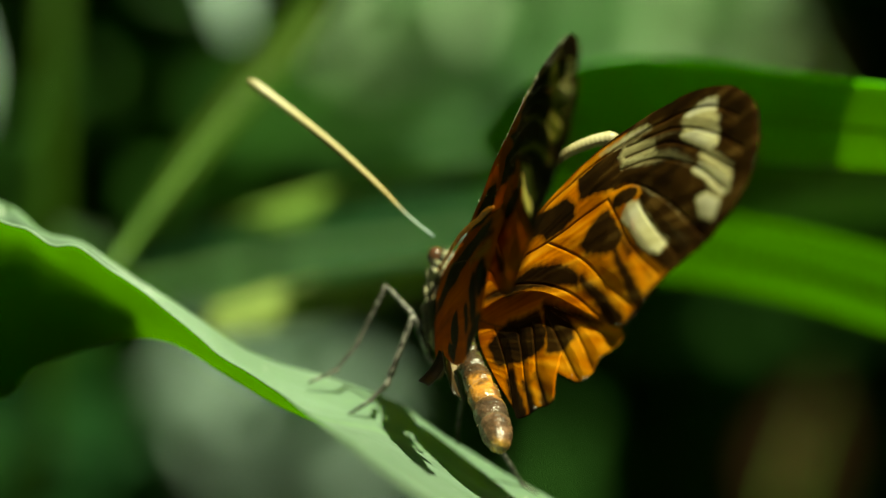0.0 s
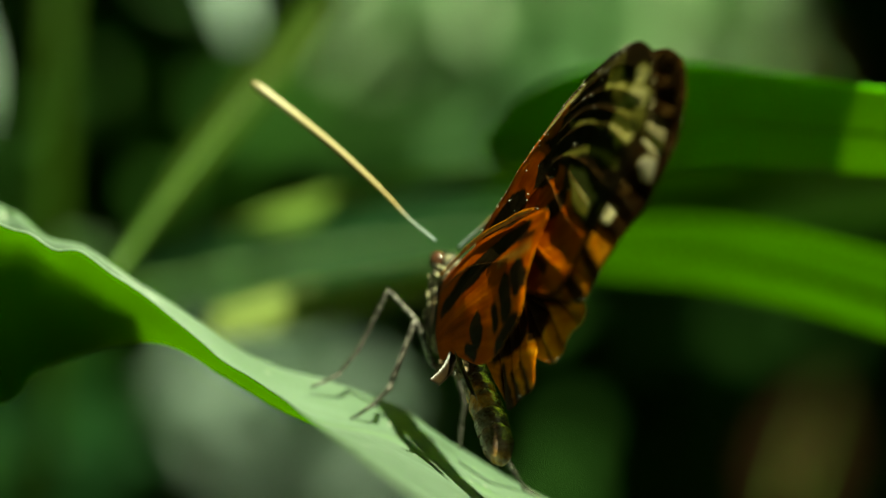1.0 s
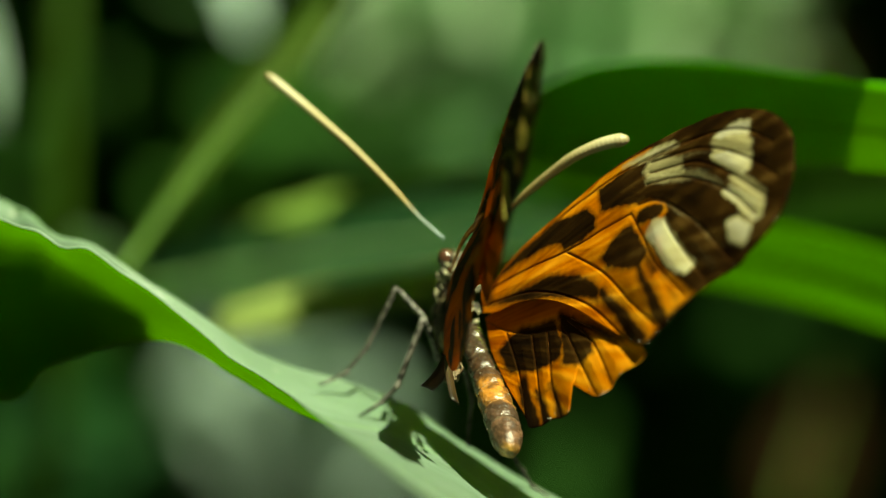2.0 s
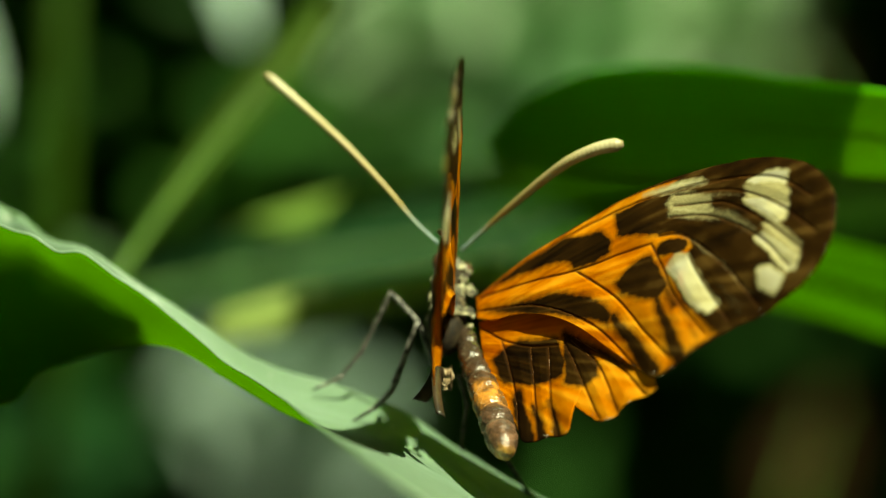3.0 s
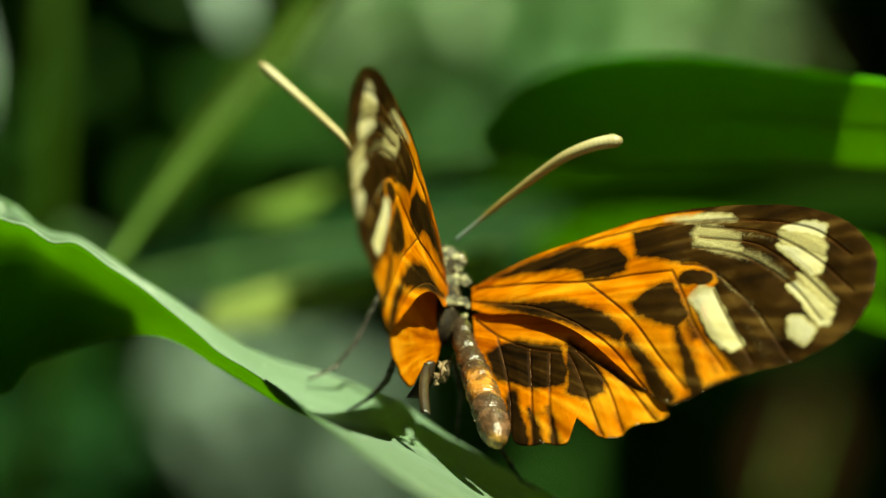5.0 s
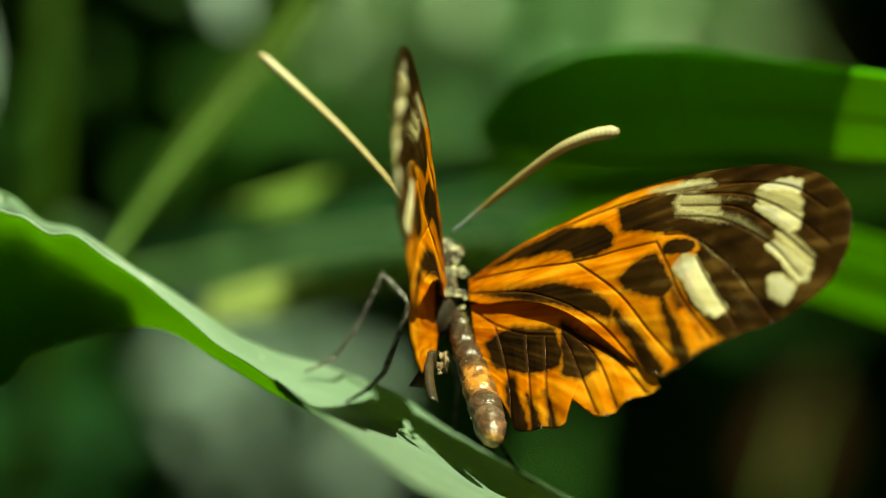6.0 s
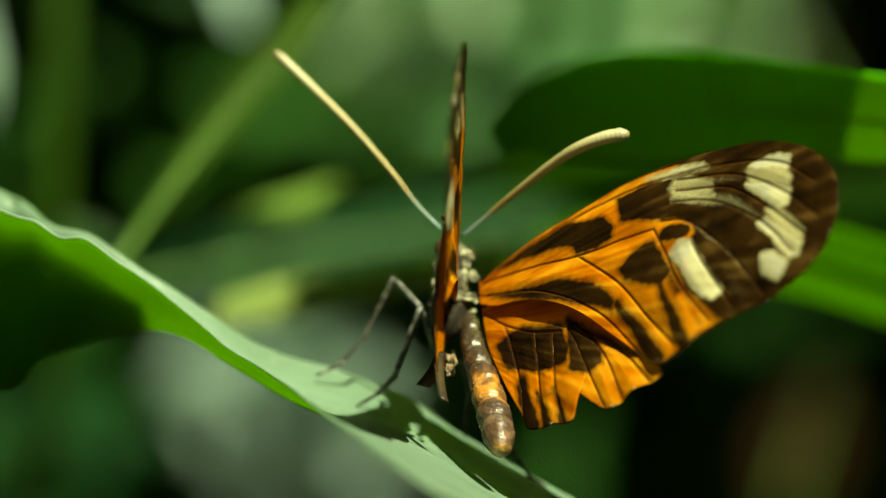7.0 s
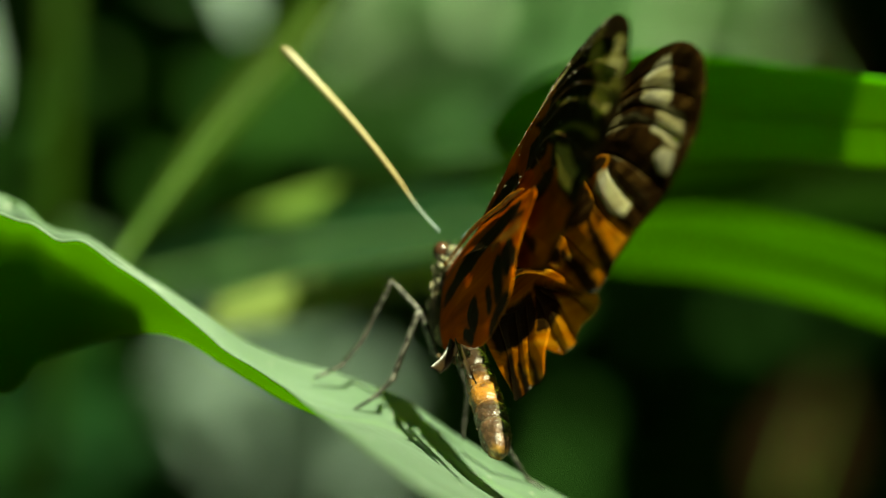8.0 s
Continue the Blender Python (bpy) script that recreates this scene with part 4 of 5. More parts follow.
def torn_pattern(under):
    P = Pattern()
    if under:
        P.trail("dark", [(0.8, -2.8), (8.7, -4.0), (14.5, -4.8), (21.4, -7.4)], [1.0, 1.4, 1.5, 0.9], soft=0.35)
        P.bar("dark", (16.7, -11.3), (16.8, -14.6), 1.35, 1.3, soft=0.35)
        P.bar("dark", (9.7, -11.1), (10.0, -13.0), 1.4, 1.4, soft=0.35)
        P.bar("dark", (14.6, -17.4), (17.6, -17.6), 1.6, 2.0, soft=0.35)
        P.bar("dark", (13.9, -12.1), (14.3, -14.5), 0.7, 0.8, soft=0.35)
        P.bar("dark", (7.2, -12.4), (9.0, -14.2), 0.7, 0.8, soft=0.35)
        P.bar("dark", (19.3, -11.4), (19.6, -13.0), 1.5, 1.5, soft=0.35)
        P.bar("dark", (19.8, -7.8), (22.6, -9.2), 0.5, 0.5, w=0.8, soft=0.4)
        P.bar("pale", (15.4, -7.6), (21.8, -10.2), 0.7, 0.8, w=0.42, soft=0.7)
        P.bar("pale", (12.0, -9.6), (13.0, -15.8), 0.4, 0.5, w=0.25, soft=0.7)
    P.vein((0.4, 0.3), (8.9, -3.0), (17.6, -8.9), r=0.12)
    return P


FORE_FRONT = [(0.2, 0.6), (2.7, 1.7), (7.8, 3.5), (13.6, 4.6), (18.7, 5.5), (25.8, 5.6), (32.8, 4.6), (37.6, 3.2), (41.7, 0.9), (44.3, -2.1), (45.4, -4.8)]
FORE_REAR = [(0.6, -2.2), (3.1, -3.5), (7.0, -4.4), (11.1, -6.2), (14.9, -8.8), (18.7, -12.5), (22.1, -15.8), (24.6, -17.9), (27.0, -17.5), (29.3, -16.6), (31.7, -16.0), (34.2, -15.4),
             (37.4, -15.2), (39.0, -14.5), (40.6, -13.9), (42.5, -12.8), (44.1, -11.0), (45.1, -8.6), (45.4, -4.8)]
HIND_FRONT = [(0.6, -2.6), (4.6, -3.0), (12.2, -6.0), (19.0, -11.8), (23.4, -16.2), (24.7, -18.8)]
HIND_REAR = [(1.0, -4.4), (2.2, -8.3), (4.4, -13.0), (6.7, -17.1), (8.2, -19.6), (11.5, -20.1), (13.8, -20.4), (13.8, -18.5), (14.0, -17.3), (16.4, -19.4), (17.6, -20.3), (19.4, -20.4),
             (20.2, -19.7), (21.8, -19.3), (23.3, -19.2), (24.7, -18.8)]
# the left hindwing has lost its outer half
TORN_FRONT = [(-0.1, 2.6), (7.3, 1.0), (14.2, -1.6), (20.7, -5.0), (25.2, -7.7)]
TORN_REAR = [(-1.7, -0.1), (-1.7, -4.2), (-0.2, -8.3), (3.1, -10.0), (6.6, -13.3), (9.6, -16.0), (12.7, -17.4), (16.5, -17.7), (19.7, -16.8), (20.8, -13.5), (23.1, -10.8), (25.5, -9.3), (25.2, -7.7)]


def wing_mesh(name, front, rear, pattern, rows, cols, lift, offset, seed, ragged, camber, start, width, lip):
    g = wing_grid(front, rear, rows, cols)
    x, y = g[..., 0], g[..., 1]
    top, low = pattern(False), pattern(True)
    a, b = top.paint(x, y), low.paint(x, y)
    t = np.linspace(0, 1, cols)[None, :]
    s = np.linspace(0, 1, rows)[:, None]
    z = offset + lift * np.sin(math.pi * np.clip(s * 2.2, 0, 1)) * t ** 3
    z = z + lip * np.clip(1 - t / 0.16, 0, 1) ** 2 * np.clip(s * 5, 0, 1)
    z = z + camber * 4 * t * (1 - t) * np.sin(math.pi * np.clip(s, 0, 1)) ** 0.7
    z = z - 0.10 * np.clip(a[2], 0, 1) + 0.20 * (1 - np.exp(-(a[3] / 1.3) ** 2))
    z = z + np.array([[0.35 * noise.noise((p * 0.09, q * 0.09, seed)) + 0.10 * noise.noise((p * 0.35, q * 0.35, seed + 9)) for p, q in zip(r1, r2)] for r1, r2 in zip(x, y)]) * np.clip(s * 4, 0, 1)
    # frayed outer margin
    if ragged:
        fray = np.array([ragged * abs(noise.noise((i * 0.21, seed, 1.5))) for i in range(rows)]) * np.clip((np.linspace(0, 1, rows) - 0.45) * 6, 0, 1)
        mid = g.mean(axis=1)
        d = mid - g[:, -1]
        d /= np.maximum(np.linalg.norm(d, axis=1, keepdims=True), 1e-6)
        w = np.linspace(0, 1, cols)[None, :, None] ** 8
        g = g + d[:, None, :] * fray[:, None, None] * w
        x, y = g[..., 0], g[..., 1]
    # brown margin, and rays of finer and coarser scales from the wing root
    rim = np.clip((t - 1 + width) / width, 0, 1) ** 1.5 * np.clip((s - start) * 12, 0, 1) + np.clip((0.020 + 0.022 * np.clip((s - 0.4) * 4, 0, 1) - t) / 0.022, 0, 1)
    rim = np.clip(rim + np.clip((s - 0.955) / 0.045, 0, 1) + 0 * t, 0, 1)
    fan, far_out = np.arctan2(y + 3.0, x + 6.0), np.hypot(x + 6.0, y + 3.0)
    ray = np.array([[0.5 + 0.42 * noise.noise((f * 38, d * 0.10, seed)) + 0.30 * noise.noise((f * 14, d * 0.05, seed + 3)) for f, d in zip(r1, r2)] for r1, r2 in zip(fan, far_out)])
    ray = np.clip(ray * 0.85 + 0.30 * np.clip(far_out / 30.0, 0, 1.2) - 0.17, 0, 1)
    grid = np.stack([x, y, z], -1) * MM
    val = np.concatenate([rgba(np.maximum(q[0], rim), q[1] * (1 - rim), q[2], ray).reshape(-1, 4) for q in (a, b)])
    return grid, val


surfaces = []


def build_wing(name, front, rear, pattern, rows, cols, lift, offset, seed, ragged, mirrored, camber, start, width, label, lip=0.0):
    grid, val = wing_mesh(name, front, rear, pattern, rows, cols, lift, offset, seed, ragged, camber, start, width, lip)
    if mirrored:
        grid[..., 2] *= -1
    n = np.cross(np.gradient(grid, axis=0)[rows // 2, cols // 2], np.gradient(grid, axis=1)[rows // 2, cols // 2])
    upper_first = (n[2] > 0) != mirrored
    if not upper_first:
        h = len(val) // 2
        val = np.concatenate([val[h:], val[:h]])
    me = sheet(name, grid, 0.07 * MM, "pattern", val)
    me.materials.append(M_WING)
    me.materials.append(M_WING_UNDER)
    cells = (rows - 1) * (cols - 1)
    for f in me.polygons[cells:2 * cells] if upper_first else me.polygons[:cells]:
        f.material_index = 1
    wing = part(name, me, None, butterfly, label)
    flat = grid.reshape(-1, 3)
    surfaces.append(grid / MM)
    for pts, r in pattern(False).veins:
        line = spline(pts[:: max(1, len(pts) // 8)], 26) * MM
        run = []
        for q in line:
            k = np.argmin((flat[:, 0] - q[0]) ** 2 + (flat[:, 1] - q[1]) ** 2)
            if np.hypot(*(flat[k, :2] - q)) < 0.35 * MM:
                run.append((q[0], q[1], flat[k, 2]))
        if len(run) > 6:
            rad = np.linspace(0.060, 0.030, len(run)) * MM
            part("vein", tube("vein", run, rad, 6), M_VEIN, wing)
    return wing


forewing_r = build_wing("forewing", FORE_FRONT, FORE_REAR, fore_pattern, 300, 140, 0.9, 0.0, 1.0, 0.25, False, 0.8, 0.40, 0.08, "orange forewing with dark cream-spotted outer half")
hindwing_r = build_wing("hindwing", HIND_FRONT, HIND_REAR, hind_pattern, 170, 70, 0.0, -0.35, 4.0, 0.3, False, 0.3, 0.45, 0.035, "orange hindwing with dark band and notched edge")
forewing_l = build_wing("forewing", FORE_FRONT, FORE_REAR, fore_pattern, 300, 140, 0.5, 0.0, 1.0, 0.25, True, -0.3, 0.40, 0.08, "orange forewing with dark cream-spotted outer half", 0.12)
hindwing_l = build_wing("hindwing", TORN_FRONT, TORN_REAR, torn_pattern, 120, 50, 0.0, -1.0, 4.0, 0.7, True, -0.6, 0.95, 0.05, "torn orange hindwing with its outer half lost", 0.15)


def specks():
    """Pale specks in place of glints along the front of the closed wing, and worn fringe scales."""
    rnd = random.Random(12)
    bm = bmesh.new()
    skin = surfaces[2]
    for _ in range(150):
        i = rnd.randrange(26, 250)
        j = min(60, int(abs(rnd.gauss(0, 8)))) if rnd.random() < 0.7 else rnd.randrange(5, 90)
        q = skin[i, j] + np.array([0, 0, 0.05])
        r = rnd.choice((0.04, 0.05, 0.065, 0.09)) * MM
        bmesh.ops.create_icosphere(bm, subdivisions=1, radius=r, matrix=Matrix.Translation(Vector(q) * MM))
    part("glint_specks", bm, M_SPECK, forewing_l, "tiny pale specks in place of scale glints")
    for wing, skin, first, count in ((forewing_r, surfaces[0], 110, 16), (hindwing_r, surfaces[1], 70, 16)):
        bm = bmesh.new()
        for _ in range(count):
            q = skin[rnd.randrange(first, len(skin) - 8), -1 - min(12, int(abs(rnd.gauss(0, 2))))] + np.array([0, 0, 0.04])
            r = rnd.uniform(0.03, 0.06) * MM
            m = Matrix.Translation(Vector(q) * MM) @ Euler((rnd.uniform(0, 6), rnd.uniform(0, 6), 0)).to_matrix().to_4x4() @ Matrix.Diagonal((1.0, 1.6, 0.5, 1.0))
            bmesh.ops.create_icosphere(bm, subdivisions=1, radius=r, matrix=m)
        part("margin_fringe", bm, M_SPECK, wing, "pale worn fringe scales")


specks()


def shred(points, width, curl):
    """A loose strip of torn wing."""
    sp = spline([(*p, 0.55) for p in points], 16)
    t = np.linspace(-1, 1, 5)
    g = np.zeros((16, 5, 3))
    d = sp[-1] - sp[0]
    w = np.array([-d[1], d[0], 0]) / np.hypot(d[0], d[1])
    for i in range(16):
        f = i / 15
        for j in range(5):
            g[i, j] = sp[i] + (0.55 * w + np.array([0, 0, 0.85])) * t[j] * width * (0.7 + 0.5 * f - 0.3 * f * f) + np.array([0, 0, curl * f * f + 0.3 * t[j] ** 2])
    val = np.tile(np.array([0.95, 0.0, 0.0, 0.45]), (160, 1))
    val[:, 1] = np.tile(np.repeat(np.linspace(0, 1, 16) ** 6 * 0.4, 5), 2)
    part("torn_shred", sheet("torn_shred", g * MM, 0.08 * MM, "pattern", val), M_SHRED, hindwing_l, "loose dark shred of torn wing")


def sunlit_roll():
    """A roll added along the torn hindwing's front, bright orange for its sunlit band."""
    line = surfaces[3][:112, 0]
    pts = line[::4] + np.array([0, 0, 0.55])
    rad = np.interp(np.linspace(0, 1, len(pts)), [0, 0.3, 0.7, 0.9, 1.0], [0.10, 0.20, 0.28, 0.28, 0.08]) * MM
    part("sunlit_roll", tube("sunlit_roll", pts * MM, rad, 10), M_FOLD, hindwing_l, "added orange roll for the sunlit front edge")


sunlit_roll()


def rag():
    """Crumpled membrane left at the torn end."""
    top = spline([(*(-3.1, -5.9), -0.2), (*(-0.8, -8.0), -0.4), (*(1.5, -9.2), -0.6), (*(3.6, -11.1), -0.6)], 26)
    g = np.zeros((26, 12, 3))
    for i in range(26):
        f = i / 25
        long = 1.0 + 0.5 * math.sin(f * 9.0) + 0.3 * math.sin(f * 21.0)
        for j in range(12):
            v = j / 11
            q = top[i] + np.array([0.1 * v, -1.5 * v * long, 0.2 * v * long])
            n = noise.noise_vector((q[0] * 1.1, q[1] * 1.1, q[2] * 1.1))
            m = noise.noise_vector((q[0] * 3.0, q[1] * 3.0, q[2] * 3.0 + 7))
            g[i, j] = q + (np.array(n) * 1.0 + np.array(m) * 0.4) * (0.25 + v)
    part("torn_rag", sheet("torn_rag", g * MM, 0.1 * MM, "across", np.zeros((2 * 26 * 12, 4))), M_RAG, hindwing_l, "crumpled pale membrane at the torn end")


rag()
shred([(2.9, -9.8), (2.5, -11.6), (2.0, -13.5)], 0.9, 1.6)
shred([(4.1, -10.7), (5.6, -14.4), (6.6, -17.6)], 0.6, -0.9)


def tuft(name, centre, axes, turn, rough, grain, label):
    """A ragged tuft of scales."""
    bm = bmesh.new()
    ball(bm, centre, axes, turn, 16)
    for v in bm.verts:
        v.co += rough * noise.noise_vector(v.co * grain) + 0.00009 * noise.noise_vector(v.co * 5200)
    part(name, bm, M_TUFT, butterfly, label)


FRAME = Matrix((AXIS.cross(BACK), AXIS, BACK)).transposed()     # across, along, out of the back


def thorax():
    bm = bmesh.new()
    ball(bm, Vector((0.65, 1.7, -6.9)) * MM, (1.9 * MM, 4.8 * MM, 2.7 * MM), FRAME, 28)
    ball(bm, HEAD - AXIS * 1.5 * MM, (1.35 * MM, 1.5 * MM, 1.5 * MM), FRAME, 18)
    for v in bm.verts:
        v.co += 0.00016 * noise.noise_vector(v.co * 1500)
    part("thorax", bm, M_THORAX, butterfly, "dark thorax with pale scales")
    for p, r, wide in (((1.6, 0.9, -4.0), 0.85, 1.0), ((3.0, 1.2, -4.1), 0.55, 0.8), ((0.6, 1.1, -4.6), 0.4, 0.8), ((1.6, -0.8, -6.2), 0.62, 1.6), ((3.0, -0.6, -6.4), 0.5, 1.3),
                       ((2.9, -0.9, -7.9), 0.36, 0.8), ((1.1, -0.6, -8.2), 0.30, 1.2), ((1.4, -0.5, -10.2), 0.38, 1.5)):
        tuft("thorax_tuft", Vector(local(p)) + BACK * 0.1 * MM, (r * wide * 1.25 * MM, r * 1.2 * MM, r * 0.34 * MM), FRAME, 0.00034, 1500, "cream scale tuft on the dark thorax")


def flank():
    """Cream scale patches down the side of the breast."""
    rnd = random.Random(21)
    for p, r in (((-0.3, 2.0, -2.7), 0.42), ((-0.8, 2.4, -3.4), 0.40), ((-0.5, 1.8, -4.3), 0.45), ((-1.1, 2.4, -4.8), 0.42), ((-0.8, 1.9, -6.0), 0.50), ((-1.3, 2.4, -6.8), 0.36), ((-0.9, 2.0, -7.9), 0.40),
                 ((-1.2, 2.4, -8.9), 0.34), ((-0.8, 2.2, -10.0), 0.40), ((-1.0, 2.6, -11.2), 0.32)):
        turn = FRAME @ Euler((rnd.uniform(-0.4, 0.4), rnd.uniform(-0.4, 0.4), rnd.uniform(-0.5, 0.5))).to_matrix()
        tuft("breast_tuft", Vector(local(p)), (0.6 * r * MM, 1.9 * r * MM, 1.4 * r * MM), turn, 0.00042, 1900, "cream scale patch on the dark breast")


HEAD = Vector((1.1, 3.0, -1.9)) * MM
thorax()
flank()


def head():
    bm = bmesh.new()
    ball(bm, HEAD, (1.55 * MM, 1.35 * MM, 1.4 * MM), FRAME, 24)
    part("head", bm, M_HEAD, butterfly, "black head dotted with cream")
    for sgn in (-1, 1):
        bm = bmesh.new()
        ball(bm, HEAD + FRAME @ Vector((1.45 * sgn, 0.25, 0.1)) * MM, (0.85 * MM, 1.05 * MM, 1.0 * MM), FRAME, 18)
        part("eye", bm, M_EYE, butterfly, "glossy dark brown eye")
    for p, r in (((1.0, 1.8, -1.2), 0.52), ((0.9, 1.1, -2.2), 0.50), ((1.1, 0.8, -3.0), 0.42), ((2.1, 2.0, -1.7), 0.46), ((2.3, 1.4, -2.8), 0.48), ((0.2, 1.8, -1.8), 0.34), ((0.1, 1.4, -2.9), 0.36), ((2.9, 2.1, -2.2), 0.32)):
        tuft("head_tuft", Vector(local(p)), (r * 1.2 * MM, r * 1.15 * MM, r * 0.36 * MM), FRAME, 0.00026, 2000, "cream scale tuft on the black head")
    for sgn in (-1, 1):
        pts = spline([tuple(HEAD + FRAME @ Vector((0.4 * sgn, 0.9, -0.6)) * MM), tuple(HEAD + FRAME @ Vector((0.5 * sgn, 1.5, -0.5)) * MM), tuple(HEAD + FRAME @ Vector((0.5 * sgn, 2.0, -0.1)) * MM)], 8)
        part("palp", tube("palp", pts, np.array([0.3, 0.32, 0.3, 0.28, 0.25, 0.2, 0.15, 0.06]) * MM, 8), M_THORAX, butterfly)


head()


def antenna(points, thick):
    pts = np.array([local(p) for p in spline(points, 60)])
    s = np.linspace(0, 1, 60)
    r = np.interp(s, [0, 0.14, 0.3, 0.6, 0.85, 0.97, 1.0], [0.16, 0.17, 0.30, 0.42, 0.55, 0.6, 0.25]) * thick * MM
    me = tube("antenna", pts, r, 10, pts[0])
    ob = part("antenna", me, M_ANTENNA, butterfly, "ochre antenna thickening to a pale tip")
    ob.location = pts[0]
    return ob


ANT_L, ANT_R = (-0.3, 2.5, 0.8), (2.1, 2.5, 0.1)
antenna_l = antenna([ANT_L, (-2.9, 3.5, 3.3), (-5.5, 5.0, 6.4), (-8.6, 6.3, 9.8), (-11.1, 7.2, 12.3), (-14.7, 9.0, 15.6), (-18.8, 10.0, 19.2)], 0.86)
antenna_r = antenna([ANT_R, (5.0, 1.0, 2.7), (8.0, -1.0, 5.3), (10.8, -3.0, 7.6), (13.2, -4.5, 9.3), (16.0, -5.5, 10.5), (18.6, -6.0, 11.0)], 1.22)

ABD = (2.9, 0.5, -9.4)


def abdomen():
    spine = spline([(2.5, 0.4, -8.4), (3.1, -3.4, -10.9), (4.4, -8.6, -14.2), (5.55, -13.4, -17.1), (6.2, -16.6, -19.2), (6.45, -17.7, -20.3)], 80)
    s = np.linspace(0, 1, 80)
    rad = np.interp(s, [0, 0.15, 0.4, 0.62, 0.8, 0.92, 0.98, 1.0], [1.05, 1.22, 1.48, 1.68, 1.72, 1.48, 1.02, 0.5])
    for edge in (11, 22, 32, 43, 54, 64):
        rad = rad * (1.0 - 0.15 * np.exp(-((np.arange(80) - edge) / 1.3) ** 2))
    pts = np.array([local(p) for p in spine])
    o = np.array(local(ABD))
    whole = None
    cuts = [0, 11, 22, 32, 43, 54, 64, 80]
    for a, b in zip(cuts[:-1], cuts[1:]):
        b = min(b + 1, 80)
        seg_pts, seg_rad = pts[a:b], rad[a:b] * np.linspace(1.03, 0.985, b - a)
        me = tube("segment", seg_pts, seg_rad * MM, 22, o)
        co = np.empty(len(me.vertices) * 3)
        me.vertices.foreach_get("co", co)
        off = (co.reshape(-1, 3) + o - np.repeat(seg_pts, 22, 0)) / (np.repeat(seg_rad, 22)[:, None] * MM)
        rough = np.array([noise.noise(tuple(v * 2600)) + 0.6 * noise.noise(tuple(v * 6500)) for v in co.reshape(-1, 3)])
        me.vertices.foreach_set("co", (co.reshape(-1, 3) + off * (rough * 0.13 * MM)[:, None]).ravel())
        side = np.clip(-0.2 - (off @ np.array([0.92, 0.2, 0.1])), 0, 1)
        ring_at = np.repeat(np.linspace(0, 1, b - a), 22)
        me.color_attributes["along"].data.foreach_set("color", rgba(np.repeat(s[a:b], 22), ring_at, side).astype(np.float32).ravel())
        if whole is None:
            whole = part("abdomen", me, M_ABDOMEN, butterfly, "brown ringed abdomen with an orange saddle")
            whole.location = o
        else:
            part("segment", me, M_ABDOMEN, whole)
    # worn scale flakes along the flank and the segment edges
    rnd = random.Random(31)
    bm = bmesh.new()
    for _ in range(34):
        i = min(76, max(3, rnd.choice(cuts[1:-1]) + int(rnd.gauss(0, 3.5))))
        w = rnd.gauss(0.0, 0.8)
        d = Vector((-0.80, -0.55, 0.1)) * math.cos(w) + Vector((-0.35, 0.4, -0.85)) * math.sin(w)
        d.normalize()
        c = Vector(pts[i]) + d * rad[i] * 0.98 * MM - Vector(o)
        r = rnd.uniform(0.06, 0.16) * MM
        turn = Euler((rnd.uniform(0, 6), rnd.uniform(0, 6), rnd.uniform(0, 6))).to_matrix()
        ball(bm, c, (r, r * 1.6, r * 0.35), turn, 6)
    part("scale_flakes", bm, M_FLAKE, whole, "pale worn scales on the flank")
    return whole


abdomen_part = abdomen()


def leg(points, radii, label, pivot):
    pts = np.array([local(p) for p in points])
    q, r = [], []
    for i in range(len(pts) - 1):
        for t in np.linspace(0, 1, 7, endpoint=False):
            q.append(pts[i] * (1 - t) + pts[i + 1] * t)
            r.append(0.85 * (radii[i] * (1 - t) + radii[i + 1] * t) * (1.0 + (0.35 if t == 0 and i else 0.0)))
    q.append(pts[-1])
    r.append(radii[-1] * 0.6)
    o = np.array(local(pivot))
    cut = max(7, len(q) - 15) if len(pts) > 4 else len(q)
    ob = part("leg", tube("leg", q[:cut], np.array(r[:cut]) * MM, 8, o), M_LEG, butterfly, label)
    ob.location = o
    if cut < len(q):
        part("foot", tube("foot", q[cut - 1:], np.array(r[cut - 1:]) * MM, 8, o), M_LEG, ob)
    return ob


leg([(-0.7, 3.0, -9.4), (-2.1, 3.4, -7.8), (-5.3, 4.5, -4.4), (-8.5, 5.5, -10.8), (-10.7, 6.0, -13.4), (-12.2, 6.0, -14.1), (-13.6, 6.0, -14.7)], [0.36, 0.34, 0.32, 0.28, 0.24, 0.18, 0.14],
    "thin dark leg planted on the leaf", (-0.7, 3.0, -9.4))
KNEE = (-2.4, 1.5, -7.4)
leg([(-0.4, 2.5, -12.3), (-0.8, 2.4, -11.8), KNEE], [0.45, 0.45, 0.35], "dark upper leg", (-0.4, 2.5, -12.3))
leg([KNEE, (-4.9, 2.0, -13.7), (-5.2, 2.0, -14.6), (-6.9, 2.6, -16.4), (-8.3, 3.2, -17.3), (-9.3, 3.6, -17.9)], [0.38, 0.34, 0.32, 0.26, 0.2, 0.14], "thin dark leg planted on the leaf", KNEE)
leg([(1.8, 3.5, -13.0), (2.7, 4.5, -16.2), (2.3, 5.5, -19.1), (2.2, 6.0, -21.3)], [0.35, 0.28, 0.25, 0.15], "thin dark leg planted on the leaf", (1.8, 3.5, -13.0))
leg([(4.4, 1.5, -16.5), (6.5, 1.0, -21.2), (8.0, 3.0, -23.6), (9.0, 4.5, -25.3), (10.8, 5.0, -26.4)], [0.35, 0.28, 0.25, 0.2, 0.12], "thin dark leg planted on the leaf", (4.4, 1.5, -16.5))


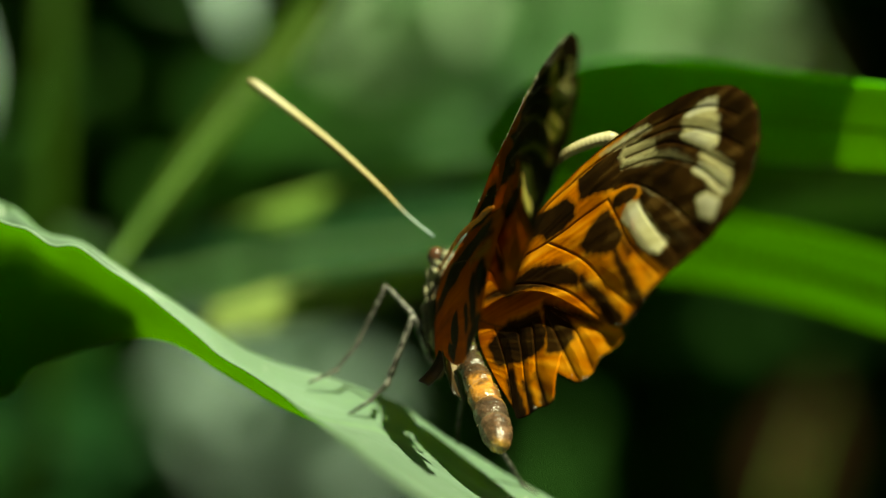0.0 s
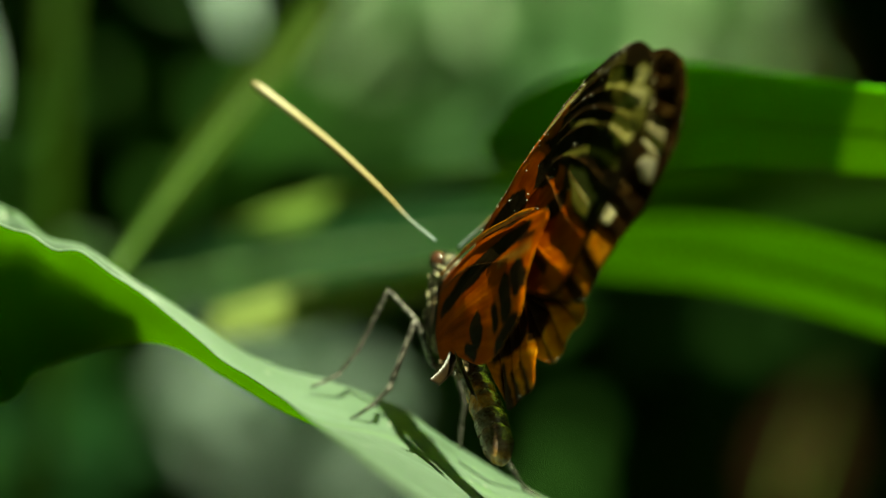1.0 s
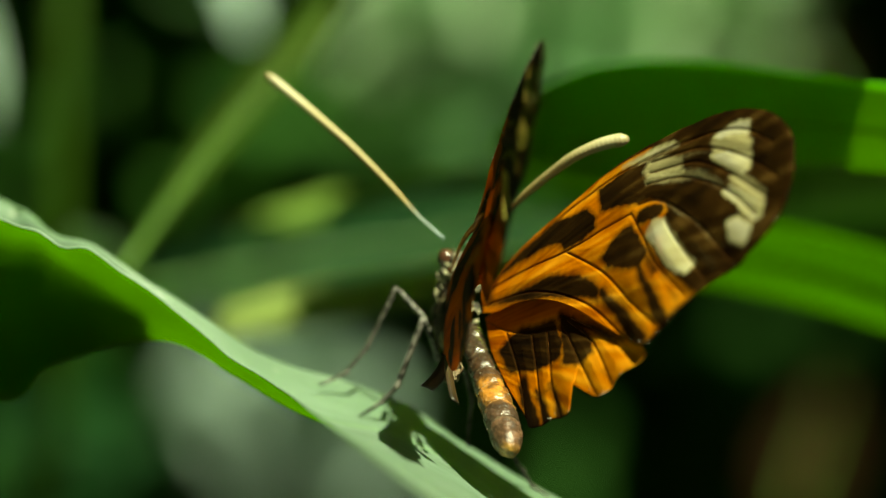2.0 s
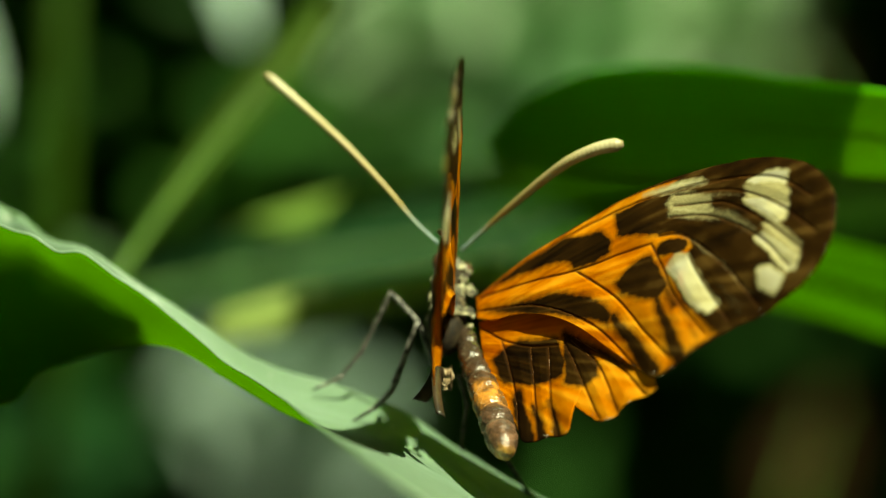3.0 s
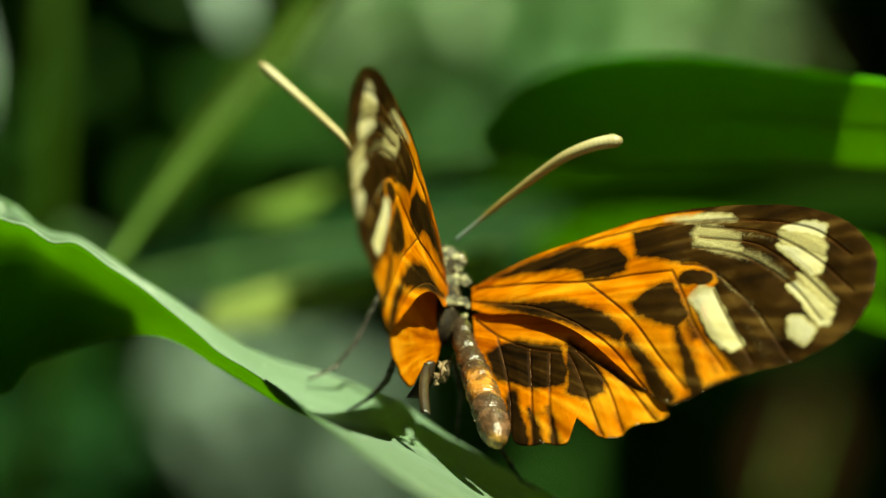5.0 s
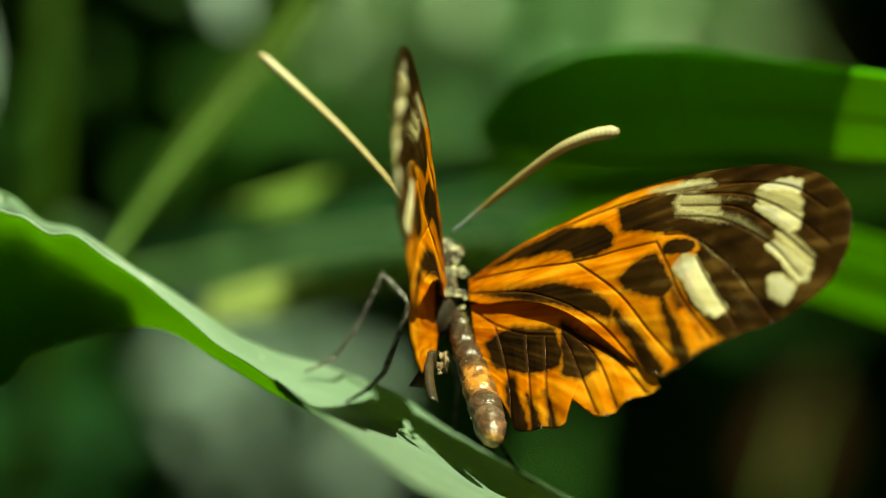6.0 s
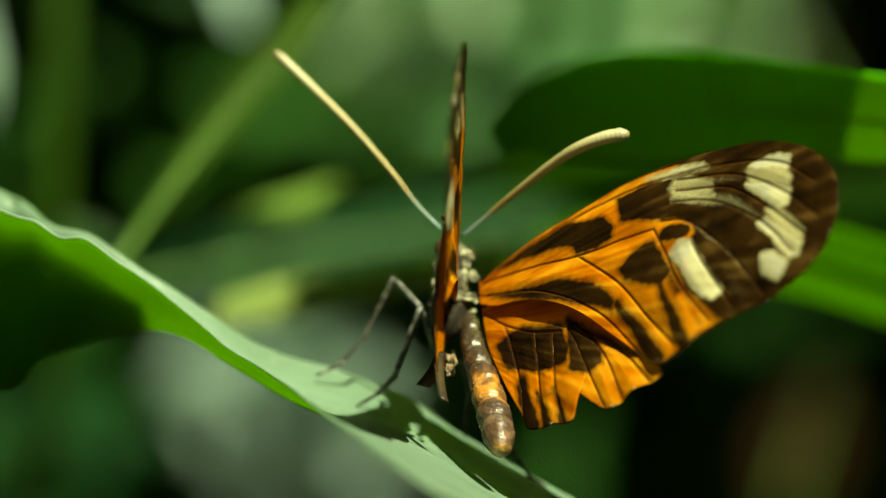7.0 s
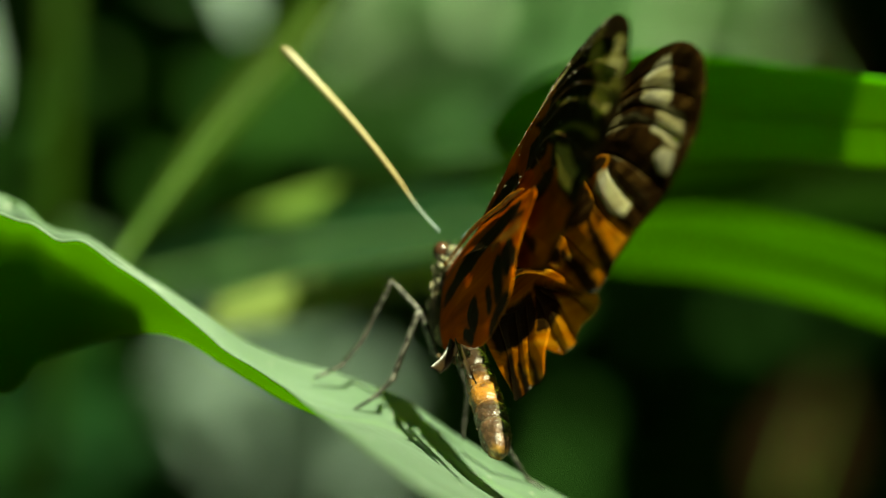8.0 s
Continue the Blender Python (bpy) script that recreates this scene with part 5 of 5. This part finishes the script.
# ---- what moves ----
def motions():
    right = [(0.0, -13.5, 1.0, -2.8), (0.2, -17.5, 0.9, -4.2), (0.5, -22.6, 0.6, -5.4), (0.8, -24.0, 0.5, -5.2), (1.0, -24.3, 0.5, -5.0), (1.2, -24.0, 0.5, -5.0),
             (2.3, -3.4, 0.9, 0.2), (2.5, -1.1, 0.2, 0.8), (3.0, -0.1, 0.0, 1.2), (3.5, 0.0, 0.4, 1.4), (4.0, 0.3, -0.4, 1.6), (4.5, 7.2, -1.1, 2.8), (4.7, 11.1, -1.2, 3.8),
             (5.0, 13.0, -1.0, 4.2), (5.4, 9.5, -0.4, 3.4), (5.8, 6.6, 0.0, 2.8), (6.0, 5.6, 0.2, 2.6), (6.5, 3.3, 1.0, 2.8), (7.0, -0.4, 1.1, 1.3), (7.5, -3.7, 0.9, -0.1),
             (7.6, -6.9, 0.8, -1.0), (7.7, -11.4, 0.8, -2.4), (7.8, -13.8, 0.7, -3.2), (7.9, -18.6, 0.6, -4.5), (8.0, -22.3, 0.6, -5.5)]
    left = [(0.0, -34.8, -0.3, -2.8), (0.2, -31.8, -0.4, -4.4), (0.5, -28.2, -0.4, -5.6), (0.8, -26.2, -0.3, -5.7), (1.0, -25.7, -0.2, -5.6), (1.2, -25.8, -0.2, -5.6),
            (2.3, -46.5, -2.0, 1.2), (2.5, -48.9, -1.4, 2.0), (3.0, -49.5, -1.0, 2.7), (3.5, -49.7, -1.0, 2.7), (4.0, -50.0, -1.1, 2.8), (4.5, -56.5, 0.6, 4.4), (4.7, -59.1, -0.6, 5.6),
            (5.0, -60.9, -1.0, 6.0), (5.4, -58.3, 0.0, 5.0), (5.8, -56.5, 0.8, 4.4), (6.0, -55.9, 1.1, 4.2), (6.5, -53.9, 1.6, 3.9), (7.0, -49.5, -1.0, 2.7), (7.5, -46.5, 2.2, 1.0),
            (7.6, -44.0, 1.8, 0.0), (7.7, -40.2, 0.4, -1.8), (7.8, -36.0, -0.2, -3.2), (7.9, -32.0, -0.6, -5.4), (8.0, -29.5, -0.8, -7.4)]
    for ob, hinge, rows in ((forewing_r, HINGE_R, right), (hindwing_r, HINGE_R, right), (forewing_l, HINGE_L, left), (hindwing_l, HINGE_L, left)):
        # the torn wing stands a little off the other when the wings are spread
        more = (-0.8, 1.2) if ob is hindwing_l else (0.0, 0.0)
        walk(ob, [(t, wing_pose(hinge, a + more[0] + more[1] * max(0.0, min(1.0, (t - 1.2) / 1.1, (8.0 - t) / 0.5)), b, c)) for t, a, b, c in rows])
    a = local(ABD)
    walk(abdomen_part, [(t, pose(*a, rx, ry, 0)) for t, rx, ry in (
        (0.0, 0, 0.4), (0.5, 1.5, 1.2), (1.0, 2.5, 1.2), (2.5, 0, 0.4), (3.5, 0, 0), (4.0, -2.0, 0.8), (4.5, -1.5, 1.6), (6.0, 1.5, 2.4), (6.5, 3.0, 3.4), (7.5, 3.5, 3.6), (8.0, 3.0, 4.0))])
    a = local(ANT_L)
    walk(antenna_l, [(t, pose(*a, 0, ry, 0)) for t, ry in (
        (0.0, -4.5), (0.5, -4.0), (1.2, -3.9), (2.5, -0.8), (3.0, -0.5), (3.5, 0.2), (4.0, 0.8), (4.5, -0.4), (6.0, 0.2), (6.5, 0.7), (7.0, 2.0), (7.5, 3.5), (8.0, 4.8))])
    a = local(ANT_R)
    walk(antenna_r, [(t, pose(*a, 0, ry, 0)) for t, ry in (
        (0.0, 0), (1.2, 0), (2.5, 0), (3.5, 0.2), (4.0, 1.2), (4.5, 2.2), (4.7, 2.4), (5.8, 2.2), (6.5, 1.8), (7.0, 1.7), (7.5, 1.2), (8.0, 1.0))])


motions()
